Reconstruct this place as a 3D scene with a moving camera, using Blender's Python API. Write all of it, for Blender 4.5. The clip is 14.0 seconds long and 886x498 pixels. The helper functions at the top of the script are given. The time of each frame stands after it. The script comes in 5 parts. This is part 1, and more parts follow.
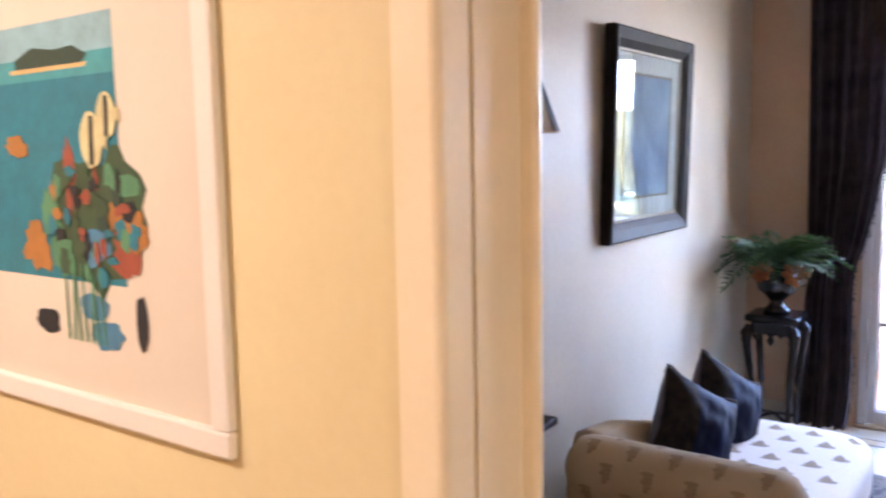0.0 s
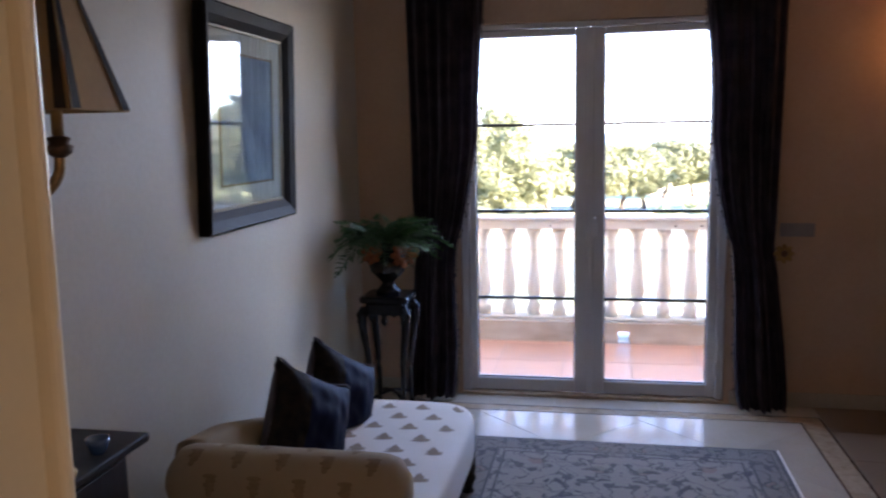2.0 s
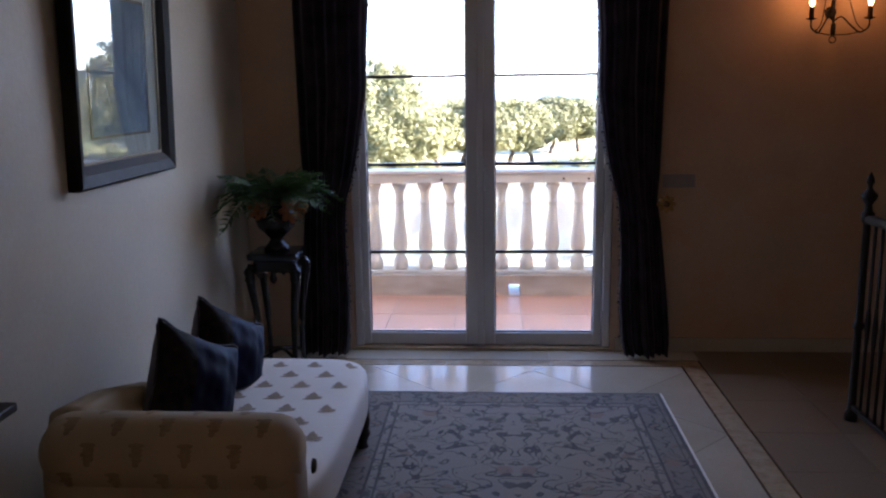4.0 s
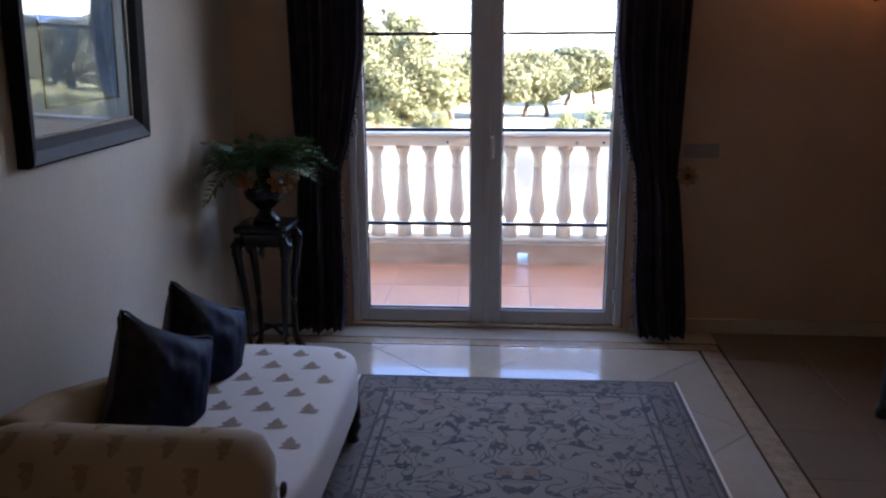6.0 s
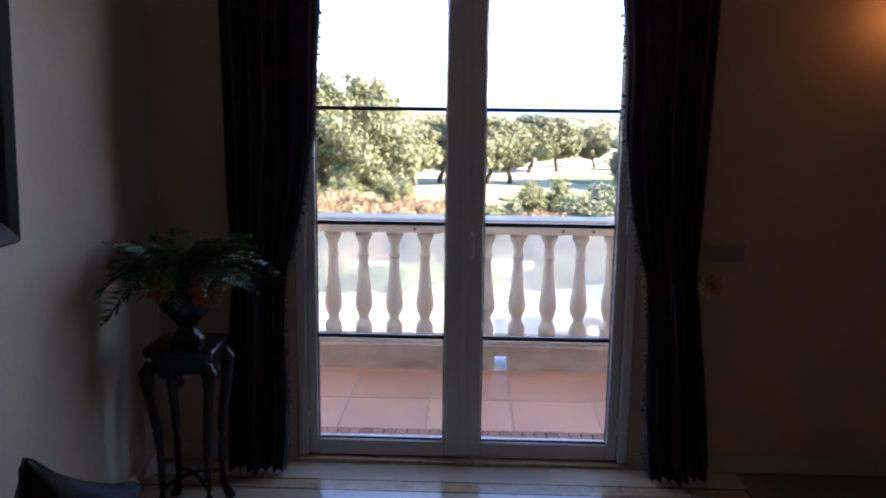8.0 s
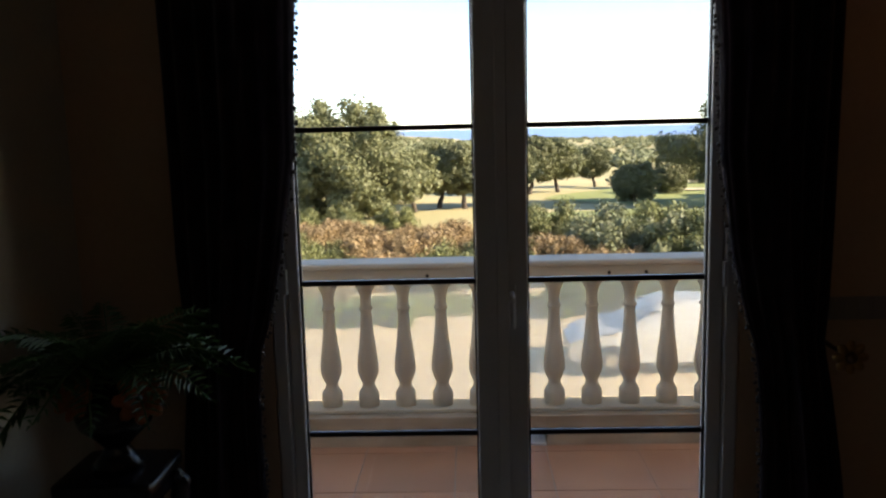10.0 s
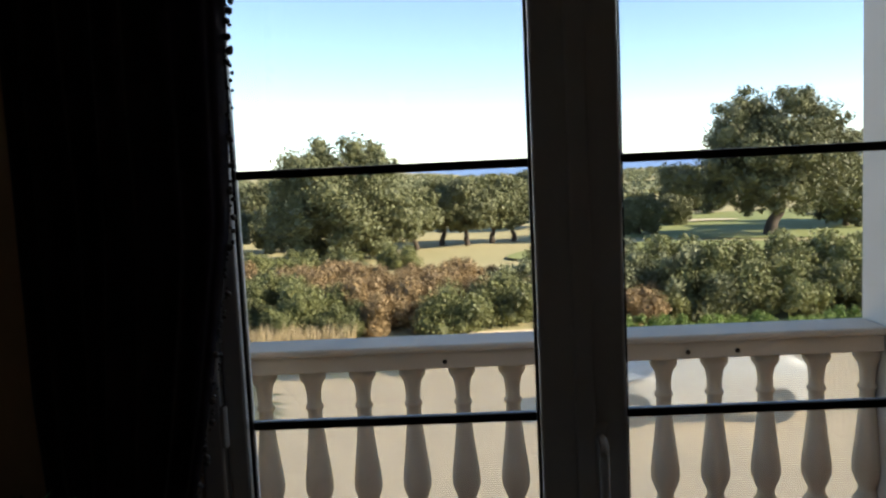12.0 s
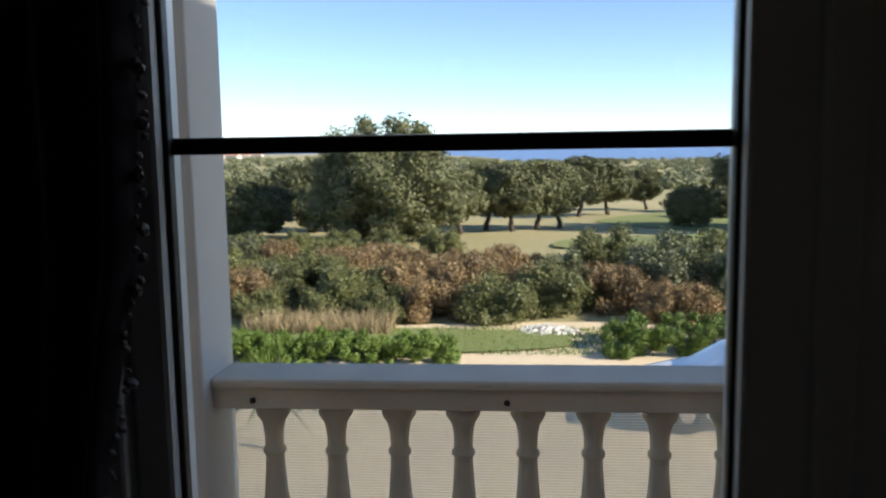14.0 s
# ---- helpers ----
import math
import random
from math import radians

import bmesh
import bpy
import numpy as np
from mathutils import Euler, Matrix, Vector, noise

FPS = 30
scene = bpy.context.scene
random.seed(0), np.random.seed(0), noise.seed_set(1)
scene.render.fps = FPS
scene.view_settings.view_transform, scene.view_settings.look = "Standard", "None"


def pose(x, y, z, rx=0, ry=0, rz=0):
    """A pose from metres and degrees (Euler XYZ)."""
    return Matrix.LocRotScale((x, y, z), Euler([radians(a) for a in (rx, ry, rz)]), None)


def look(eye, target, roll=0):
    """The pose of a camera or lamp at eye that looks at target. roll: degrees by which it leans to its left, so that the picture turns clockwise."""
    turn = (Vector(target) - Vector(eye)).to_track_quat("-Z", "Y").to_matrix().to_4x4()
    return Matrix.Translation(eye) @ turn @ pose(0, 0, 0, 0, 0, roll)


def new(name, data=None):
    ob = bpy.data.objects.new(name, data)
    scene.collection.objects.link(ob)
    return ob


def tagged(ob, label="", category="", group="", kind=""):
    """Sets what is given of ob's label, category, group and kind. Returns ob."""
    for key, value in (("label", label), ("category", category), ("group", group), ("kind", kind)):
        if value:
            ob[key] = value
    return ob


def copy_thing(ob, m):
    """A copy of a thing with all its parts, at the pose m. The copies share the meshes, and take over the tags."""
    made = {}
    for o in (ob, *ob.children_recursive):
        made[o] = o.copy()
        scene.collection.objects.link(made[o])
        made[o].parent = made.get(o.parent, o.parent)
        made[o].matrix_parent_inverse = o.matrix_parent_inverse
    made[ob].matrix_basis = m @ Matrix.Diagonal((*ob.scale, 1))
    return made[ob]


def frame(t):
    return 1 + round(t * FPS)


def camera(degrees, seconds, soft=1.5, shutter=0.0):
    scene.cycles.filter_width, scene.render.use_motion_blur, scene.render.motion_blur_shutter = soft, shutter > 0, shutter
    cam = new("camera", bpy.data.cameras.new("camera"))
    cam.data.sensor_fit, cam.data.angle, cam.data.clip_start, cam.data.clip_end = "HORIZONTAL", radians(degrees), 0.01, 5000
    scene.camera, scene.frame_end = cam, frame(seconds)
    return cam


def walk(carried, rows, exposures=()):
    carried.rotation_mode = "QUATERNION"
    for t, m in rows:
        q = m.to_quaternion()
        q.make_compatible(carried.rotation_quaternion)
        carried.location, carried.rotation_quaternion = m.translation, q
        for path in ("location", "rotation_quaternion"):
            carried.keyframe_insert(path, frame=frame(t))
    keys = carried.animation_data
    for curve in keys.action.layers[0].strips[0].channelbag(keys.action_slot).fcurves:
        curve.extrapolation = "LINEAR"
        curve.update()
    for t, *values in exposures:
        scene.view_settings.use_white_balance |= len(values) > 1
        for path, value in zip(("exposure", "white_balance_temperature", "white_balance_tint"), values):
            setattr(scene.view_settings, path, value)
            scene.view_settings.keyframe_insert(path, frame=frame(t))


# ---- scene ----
cam = camera(56.2, 14.0, soft=2.2, shutter=0.4)
PATH = [
    (0, (0.028, -5.186, 1.611), (-1.135, -3.575, 1.381), -1.1),
    (0.5, (0.071, -5.093, 1.6), (-0.914, -3.369, 1.363), -1.2),
    (1, (0.105, -5.023, 1.583), (-0.735, -3.224, 1.349), -1.4),
    (1.5, (0.106, -4.983, 1.585), (-0.522, -3.104, 1.311), -1.4),
    (2, (0.075, -4.968, 1.59), (-0.304, -3.023, 1.317), -1.1),
    (2.5, (0.058, -4.943, 1.58), (-0.151, -2.977, 1.281), -0.9),
    (3, (0.061, -4.927, 1.572), (-0.06, -2.958, 1.239), -0.8),
    (3.5, (0.062, -4.923, 1.567), (-0.054, -2.957, 1.214), -0.8),
    (6, (0.107, -4.572, 1.62), (-0.043, -2.641, 1.125), -0.3),
    (6.5, (0.062, -4.376, 1.632), (0.029, -2.431, 1.168), 0.6),
    (7, (0.025, -4.181, 1.635), (0.087, -2.232, 1.192), -0.0),
    (7.5, (0.044, -3.947, 1.65), (0.065, -1.976, 1.306), 0.4),
    (8, (0.013, -3.71, 1.663), (-0.048, -1.741, 1.317), 0.7),
    (8.5, (-0.051, -3.453, 1.686), (-0.099, -1.479, 1.368), -0.9),
    (9, (-0.083, -3.231, 1.64), (-0.152, -1.258, 1.318), -1.7),
    (11.5, (-0.181, -1.904, 1.633), (-0.234, 0.084, 1.422), -0.9),
    (12, (-0.215, -1.645, 1.642), (-0.280, 0.344, 1.438), -2.7),
    (12.5, (-0.173, -1.396, 1.634), (-0.250, 0.592, 1.430), -2.8),
    (13, (-0.145, -1.203, 1.636), (-0.357, 0.772, 1.389), -0.9),
    (13.5, (-0.200, -1.041, 1.627), (-0.420, 0.934, 1.393), -0.1),
    (14, (-0.314, -0.865, 1.631), (-0.482, 1.114, 1.390), -0.9),
]
EXPO = [(t, stops, 6400 if t < 9.3 else 8100 if t < 11.7 else 7600 if t < 12.1 else 6950, 22 if 0.3 < t < 1.2 else 28 if t < 9.3 else 15 if t < 11.7 else 12) for t, stops in (
    (0.0, 6.2), (0.5, 5.65), (1.0, 5.25), (1.5, 4.82), (2.0, 4.52), (2.5, 4.25), (3.0, 4.15), (3.5, 3.98), (6.0, 3.92), (7.0, 3.95),
    (7.5, 3.6), (8.5, 3.05), (9.0, 2.7), (9.5, 2.3), (11.0, 1.4), (11.5, 1.32), (12.0, 1.36), (12.5, 1.16), (13.0, 1.0), (13.5, 1.12), (14.0, 0.95))]
walk(cam, [(t, look(eye, target, roll)) for t, eye, target, roll in PATH], EXPO)

# ---- daylight ----
SUN_TO = Vector((0.85, -0.27, 0.45)).normalized()
world = bpy.data.worlds.new("sky")
scene.world = world
world.use_nodes = True
wn = world.node_tree
sky = wn.nodes.new("ShaderNodeTexSky")
sky.sky_type = "NISHITA"
sky.sun_disc = False
sky.sun_elevation = math.asin(SUN_TO.z)
sky.sun_rotation = math.atan2(SUN_TO.x, SUN_TO.y)
sky.air_density = 0.6
sky.dust_density = 0.0
sky.ozone_density = 3.0
wn.nodes["Background"].inputs[1].default_value = 0.15
wn.links.new(sky.outputs[0], wn.nodes["Background"].inputs[0])
sun = new("sun", bpy.data.lights.new("sun", "SUN"))
sun.data.energy = 5.0
sun.data.angle = radians(0.5)
sun.data.color = (1.0, 0.93, 0.82)
sun.matrix_world = look((0, 0, 20), Vector((0, 0, 20)) - SUN_TO)
# added area lamp under the door head, boosts the skylight falling in steeply
top_light = new("door_daylight", bpy.data.lights.new("door_daylight", "AREA"))
top_light.data.shape = "RECTANGLE"
top_light.data.size, top_light.data.size_y = 1.36, 0.36
top_light.data.energy = 1.4
top_light.data.color = (0.72, 0.86, 1.0)
top_light.matrix_world = look((0, 0.26, 2.0), (-0.35, -2.4, 0.9))

# ---- materials ----
def mat(name, a, b=None, scale=8.0, rough=0.6, metal=0.0, bump=0.0, bump_scale=60.0, fine=0.35, spec=0.5, stretch=(1, 1, 1), coat=0.0, vary=0.0, sheen=0.0):
    """Two-scale mottled surface between the colours a and b; vary: how much each piece differs in tone."""
    m = bpy.data.materials.new(name)
    m.use_nodes = True
    nt = m.node_tree
    n, l = nt.nodes, nt.links
    p = n["Principled BSDF"]
    b = b or tuple(c * 0.8 for c in a)
    tc = n.new("ShaderNodeTexCoord")
    mp = n.new("ShaderNodeMapping")
    mp.inputs["Scale"].default_value = stretch
    l.new(tc.outputs["Object"], mp.inputs[0])
    n1 = n.new("ShaderNodeTexNoise")
    n1.inputs["Scale"].default_value, n1.inputs["Detail"].default_value = scale, 5
    n2 = n.new("ShaderNodeTexNoise")
    n2.inputs["Scale"].default_value, n2.inputs["Detail"].default_value = bump_scale, 4
    l.new(mp.outputs[0], n1.inputs[0])
    l.new(mp.outputs[0], n2.inputs[0])
    mx = n.new("ShaderNodeMix")
    l.new(n1.outputs[0], mx.inputs[2])
    l.new(n2.outputs[0], mx.inputs[3])
    mx.inputs[0].default_value = fine
    rp = n.new("ShaderNodeValToRGB")
    rp.color_ramp.elements[0].position, rp.color_ramp.elements[1].position = 0.35, 0.68
    rp.color_ramp.elements[0].color, rp.color_ramp.elements[1].color = (*b, 1), (*a, 1)
    l.new(mx.outputs[0], rp.inputs[0])
    col = rp.outputs[0]
    if vary:
        oi = n.new("ShaderNodeObjectInfo")
        mr = n.new("ShaderNodeMapRange")
        mr.inputs[3].default_value, mr.inputs[4].default_value = 1 - vary, 1 + vary
        l.new(oi.outputs["Random"], mr.inputs[0])
        hs = n.new("ShaderNodeHueSaturation")
        l.new(mr.outputs[0], hs.inputs["Value"])
        l.new(col, hs.inputs["Color"])
        col = hs.outputs[0]
    l.new(col, p.inputs["Base Color"])
    rr = n.new("ShaderNodeMapRange")
    rr.inputs[3].default_value, rr.inputs[4].default_value = max(0.02, rough - 0.1), min(1, rough + 0.1)
    l.new(n1.outputs[0], rr.inputs[0])
    l.new(rr.outputs[0], p.inputs["Roughness"])
    p.inputs["Metallic"].default_value = metal
    p.inputs["Specular IOR Level"].default_value = spec
    p.inputs["Coat Weight"].default_value = coat
    p.inputs["Sheen Weight"].default_value = sheen
    if bump:
        bp = n.new("ShaderNodeBump")
        bp.inputs["Strength"].default_value, bp.inputs["Distance"].default_value = bump, 0.01
        l.new(n2.outputs[0], bp.inputs["Height"])
        l.new(bp.outputs[0], p.inputs["Normal"])
    return m


def leafy(name, a, b):
    """Leaves: every leaf its own tone, each plant its own shade, light passes through."""
    m = mat(name, a, b, 0.8, 0.6, vary=0.18)
    n, l = m.node_tree.nodes, m.node_tree.links
    p = n["Principled BSDF"]
    geo = n.new("ShaderNodeNewGeometry")
    mr = n.new("ShaderNodeMapRange")
    mr.inputs[3].default_value, mr.inputs[4].default_value = 0.78, 1.22
    l.new(geo.outputs["Random Per Island"], mr.inputs[0])
    hs = n.new("ShaderNodeHueSaturation")
    l.new(mr.outputs[0], hs.inputs["Value"])
    l.new(p.inputs["Base Color"].links[0].from_socket, hs.inputs["Color"])
    l.new(hs.outputs[0], p.inputs["Base Color"])
    tr = n.new("ShaderNodeBsdfTranslucent")
    l.new(hs.outputs[0], tr.inputs[0])
    ms = n.new("ShaderNodeMixShader")
    ms.inputs[0].default_value = 0.15
    l.new(p.outputs[0], ms.inputs[1])
    l.new(tr.outputs[0], ms.inputs[2])
    l.new(ms.outputs[0], n["Material Output"].inputs[0])
    return m


M_WALL = mat("plaster", (0.53, 0.475, 0.37), (0.46, 0.405, 0.31), 3, 0.55, bump=0.12, bump_scale=45)
M_FRAMEBLACK = mat("black_frame_wood", (0.012, 0.009, 0.008), (0.006, 0.005, 0.004), 14, 0.6, spec=0.12, bump=0.1)
# ivory fabric browned: shade on the sides turned from the door, as colour
M_IVORY_SHADED = mat("shaded_ivory_fabric", (0.38, 0.285, 0.175), (0.32, 0.235, 0.14), 6, 0.85, bump=0.2, bump_scale=300)
# door wall's weak indirect light put into a darker, warmer plaster
M_WALL_DARKENED = mat("darkened_apricot_plaster", (0.56, 0.385, 0.26), (0.49, 0.33, 0.215), 3, 0.6, bump=0.12, bump_scale=45)
M_HALL = mat("hall_plaster", (0.76, 0.66, 0.39), (0.72, 0.61, 0.35), 3, 0.6, bump=0.1, bump_scale=50)
M_TRIMWOOD = mat("painted_trim", (0.86, 0.76, 0.55), (0.81, 0.71, 0.50), 5, 0.4, bump=0.05)
M_CEIL = mat("ceiling_paint", (0.72, 0.68, 0.62), (0.68, 0.64, 0.57), 3, 0.8)
M_UPVC = mat("white_frame_paint", (0.62, 0.62, 0.63), (0.56, 0.56, 0.57), 6, 0.35)
M_STUCCO = mat("cream_render", (0.66, 0.62, 0.57), (0.58, 0.54, 0.48), 5, 0.8, bump=0.3, bump_scale=120)
M_STONE = mat("cast_stone", (0.68, 0.61, 0.49), (0.57, 0.50, 0.39), 6, 0.8, bump=0.25, bump_scale=90)
M_PLINTH = mat("stained_plinth", (0.62, 0.51, 0.39), (0.33, 0.25, 0.17), 3.5, 0.85, bump=0.3, bump_scale=70, stretch=(1, 1, 2.5))
M_TERRA = mat("terracotta", (0.70, 0.34, 0.19), (0.54, 0.25, 0.14), 3, 0.35, bump=0.15, vary=0.12)
M_BRICK = mat("brick", (0.40, 0.17, 0.10), (0.26, 0.10, 0.06), 14, 0.7, bump=0.3, vary=0.25)
M_GROUT = mat("grout", (0.50, 0.43, 0.36), (0.42, 0.36, 0.30), 20, 0.9)
M_MARBLE = mat("cream_marble", (0.52, 0.46, 0.37), (0.43, 0.37, 0.28), 2.5, 0.17, vary=0.05, coat=0.5)
M_TAN_SHADED = mat("shaded_tan_marble", (0.24, 0.18, 0.12), (0.18, 0.13, 0.085), 2.5, 0.42, vary=0.07)
M_BAND = mat("mottled_marble", (0.50, 0.40, 0.28), (0.34, 0.25, 0.16), 18, 0.18, coat=0.3, vary=0.06)
M_LINE = mat("dark_marble", (0.12, 0.07, 0.04), (0.07, 0.04, 0.025), 20, 0.2)
M_DARKWOOD = mat("dark_wood", (0.022, 0.014, 0.010), (0.010, 0.007, 0.005), 10, 0.5, spec=0.25, stretch=(1, 1, 0.2), bump=0.1)
M_LACQUER = mat("black_lacquer", (0.008, 0.007, 0.009), (0.004, 0.004, 0.005), 12, 0.22, spec=0.35)
M_FRAMELIT = mat("lit_frame_wood", (0.036, 0.027, 0.021), (0.020, 0.015, 0.012), 12, 0.55, spec=0.2, stretch=(1, 0.3, 1), bump=0.1)
M_VELVET = mat("dark_damask", (0.018, 0.013, 0.020), (0.062, 0.040, 0.052), 11, 0.7, fine=0.2, spec=0.15, bump=0.15, sheen=0.15)
M_FRINGE = mat("fringe", (0.10, 0.08, 0.07), (0.03, 0.025, 0.025), 60, 0.7)
M_NAVY = mat("navy_satin", (0.004, 0.009, 0.034), (0.0025, 0.005, 0.02), 10, 0.6, spec=0.1, bump=0.1, bump_scale=200)
M_IVORY = mat("ivory_fabric", (0.78, 0.75, 0.70), (0.72, 0.69, 0.63), 6, 0.8, bump=0.2, bump_scale=300, sheen=0.2)
M_MOTIF = mat("tan_motif", (0.36, 0.29, 0.21), (0.26, 0.20, 0.145), 60, 0.8)
# motif tone darkened to sit in the arm's painted shade
M_MOTIF_SHADED = mat("shaded_tan_motif", (0.27, 0.19, 0.105), (0.22, 0.15, 0.08), 60, 0.8)
M_SLIP = mat("dull_gilt_slip", (0.22, 0.18, 0.11), (0.14, 0.11, 0.07), 25, 0.5, metal=0.3)
M_GOLD = mat("gilt", (0.45, 0.28, 0.10), (0.25, 0.14, 0.05), 25, 0.4, metal=0.7, bump=0.2)
M_BRONZE = mat("dark_bronze", (0.16, 0.09, 0.05), (0.07, 0.04, 0.02), 25, 0.45, metal=0.7, bump=0.3)
M_SHADE = mat("parchment_shade", (0.40, 0.25, 0.11), (0.34, 0.20, 0.08), 9, 0.8)
M_SHADEBAND = mat("dark_shade_band", (0.03, 0.022, 0.018), (0.02, 0.014, 0.012), 20, 0.6)
M_IRON = mat("wrought_iron", (0.020, 0.016, 0.014), (0.010, 0.008, 0.007), 20, 0.45, metal=0.5, bump=0.2)
M_FERN = mat("fern_green", (0.045, 0.13, 0.03), (0.02, 0.07, 0.015), 20, 0.5, vary=0.2)
M_FLOWER = mat("rust_petals", (0.42, 0.13, 0.03), (0.26, 0.07, 0.02), 30, 0.6)
M_PLASTIC = mat("grey_plate", (0.30, 0.28, 0.27), (0.25, 0.23, 0.22), 10, 0.4)
M_WHITE = mat("white_paint", (0.80, 0.77, 0.70), (0.76, 0.73, 0.66), 6, 0.45)
M_BARK = mat("cork_bark", (0.10, 0.075, 0.055), (0.045, 0.033, 0.025), 6, 0.9, stretch=(1, 1, 0.3), bump=0.6, bump_scale=12)
M_CARPAINT = mat("white_car_paint", (0.8, 0.8, 0.8), (0.77, 0.77, 0.77), 2, 0.25, coat=0.8)
M_TYRE = mat("tyre_rubber", (0.02, 0.02, 0.02), (0.014, 0.014, 0.014), 20, 0.85)
M_CHROME = mat("bright_metal", (0.6, 0.6, 0.62), (0.5, 0.5, 0.52), 20, 0.25, metal=1.0)
M_OAK = leafy("oak_leaves", (0.170, 0.175, 0.080), (0.10, 0.108, 0.046))
M_SCRUB = leafy("scrub_leaves", (0.175, 0.18, 0.062), (0.10, 0.11, 0.038))
M_RUSSET = leafy("russet_bramble", (0.29, 0.20, 0.095), (0.19, 0.125, 0.058))
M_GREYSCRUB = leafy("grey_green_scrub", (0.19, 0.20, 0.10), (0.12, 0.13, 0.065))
M_HEDGE = leafy("hedge_leaves", (0.17, 0.25, 0.045), (0.10, 0.16, 0.025))
M_STRAW = leafy("dry_grass", (0.48, 0.38, 0.22), (0.34, 0.26, 0.14))

m = M_GLASS = bpy.data.materials.new("window_glass")
m.use_nodes = True
n, l = m.node_tree.nodes, m.node_tree.links
tr = n.new("ShaderNodeBsdfTransparent")
tr.inputs[0].default_value = (0.93, 0.95, 0.95, 1)
gl = n.new("ShaderNodeBsdfGlossy")
gl.inputs["Roughness"].default_value = 0.01
lw = n.new("ShaderNodeLayerWeight")
lw.inputs[0].default_value = 0.5
pw = n.new("ShaderNodeMath")
pw.operation = "POWER"
pw.inputs[1].default_value = 4.0
l.new(lw.outputs["Facing"], pw.inputs[0])
fr = n.new("ShaderNodeMath")
fr.operation = "MULTIPLY_ADD"
fr.inputs[1].default_value, fr.inputs[2].default_value = 0.9, 0.04
l.new(pw.outputs[0], fr.inputs[0])
ms = n.new("ShaderNodeMixShader")
l.new(fr.outputs[0], ms.inputs[0])
l.new(tr.outputs[0], ms.inputs[1])
l.new(gl.outputs[0], ms.inputs[2])
l.new(ms.outputs[0], n["Material Output"].inputs[0])


def glow(name, colour, strength):
    m = bpy.data.materials.new(name)
    m.use_nodes = True
    p = m.node_tree.nodes["Principled BSDF"]
    p.inputs["Base Color"].default_value = (*colour, 1)
    p.inputs["Emission Color"].default_value = (*colour, 1)
    p.inputs["Emission Strength"].default_value = strength
    return m


# ---- mesh helpers ----
def mesh_of(bm, name, material, smooth=False):
    me = bpy.data.meshes.new(name)
    bm.to_mesh(me)
    bm.free()
    if material:
        me.materials.append(material)
    if smooth:
        me.shade_smooth()
    return me


def part(name, bm, material, parent, label="", smooth=False):
    ob = new(name, mesh_of(bm, name, material, smooth))
    ob.parent = parent
    return tagged(ob, label)


def solo(name, bm, material, label="", category="", kind="", smooth=False, group=""):
    return tagged(new(name, mesh_of(bm, name, material, smooth)), label, category, group, kind)


def thing(name, place, label, category, group="", kind="", turn=0):
    ob = new(name)
    ob.empty_display_size = 0.1
    ob.matrix_basis = pose(*place, 0, 0, turn)
    return tagged(ob, label, category, group, kind)


def add_box(bm, x0, x1, y0, y1, z0, z1, bevel=0.0, m=None):
    r = bmesh.ops.create_cube(bm, size=1)
    vs = r["verts"]
    for v in vs:
        v.co = Vector(((x0 + x1) / 2 + v.co.x * (x1 - x0), (y0 + y1) / 2 + v.co.y * (y1 - y0), (z0 + z1) / 2 + v.co.z * (z1 - z0)))
    if bevel:
        es = list({e for v in vs for e in v.link_edges})
        g = bmesh.ops.bevel(bm, geom=es, offset=bevel, segments=2, affect="EDGES", profile=0.5)
        vs = list({v for f in g["faces"] for v in f.verts} | {v for v in vs if v.is_valid})
    if m is not None:
        bmesh.ops.transform(bm, matrix=m, verts=vs)
    return bm


def box(x0, x1, y0, y1, z0, z1, bevel=0.0, m=None):
    return add_box(bmesh.new(), x0, x1, y0, y1, z0, z1, bevel, m)


def lathe(profile, seg=20, bm=None, at=(0, 0, 0)):
    """Turned body from (radius, height) pairs."""
    bm = bm or bmesh.new()
    rings = []
    for r, z in profile:
        r = max(r, 0.0005)
        rings.append([bm.verts.new((at[0] + r * math.cos(2 * math.pi * i / seg), at[1] + r * math.sin(2 * math.pi * i / seg), at[2] + z)) for i in range(seg)])
    for a, b in zip(rings, rings[1:]):
        for i in range(seg):
            bm.faces.new((a[i], a[(i + 1) % seg], b[(i + 1) % seg], b[i]))
    bm.faces.new(reversed(rings[0]))
    bm.faces.new(rings[-1])
    return bm


def tube(points, radius, seg=8, bm=None):
    """Round bar along points; radius a number or one per point."""
    bm = bm or bmesh.new()
    pts = [Vector(p) for p in points]
    rs = radius if isinstance(radius, (list, tuple)) else [radius] * len(pts)
    rings = []
    up = Vector((0, 0, 1))
    for i, p in enumerate(pts):
        d = (pts[min(i + 1, len(pts) - 1)] - pts[max(i - 1, 0)]).normalized()
        s = d.cross(up)
        if s.length < 0.05:
            s = d.cross(Vector((0, 1, 0)))
        s.normalize()
        u = s.cross(d)
        rings.append([bm.verts.new(p + (s * math.cos(2 * math.pi * k / seg) + u * math.sin(2 * math.pi * k / seg)) * rs[i]) for k in range(seg)])
    for a, b in zip(rings, rings[1:]):
        for k in range(seg):
            bm.faces.new((a[k], a[(k + 1) % seg], b[(k + 1) % seg], b[k]))
    bm.faces.new(reversed(rings[0]))
    bm.faces.new(rings[-1])
    bmesh.ops.recalc_face_normals(bm, faces=bm.faces)
    return bm


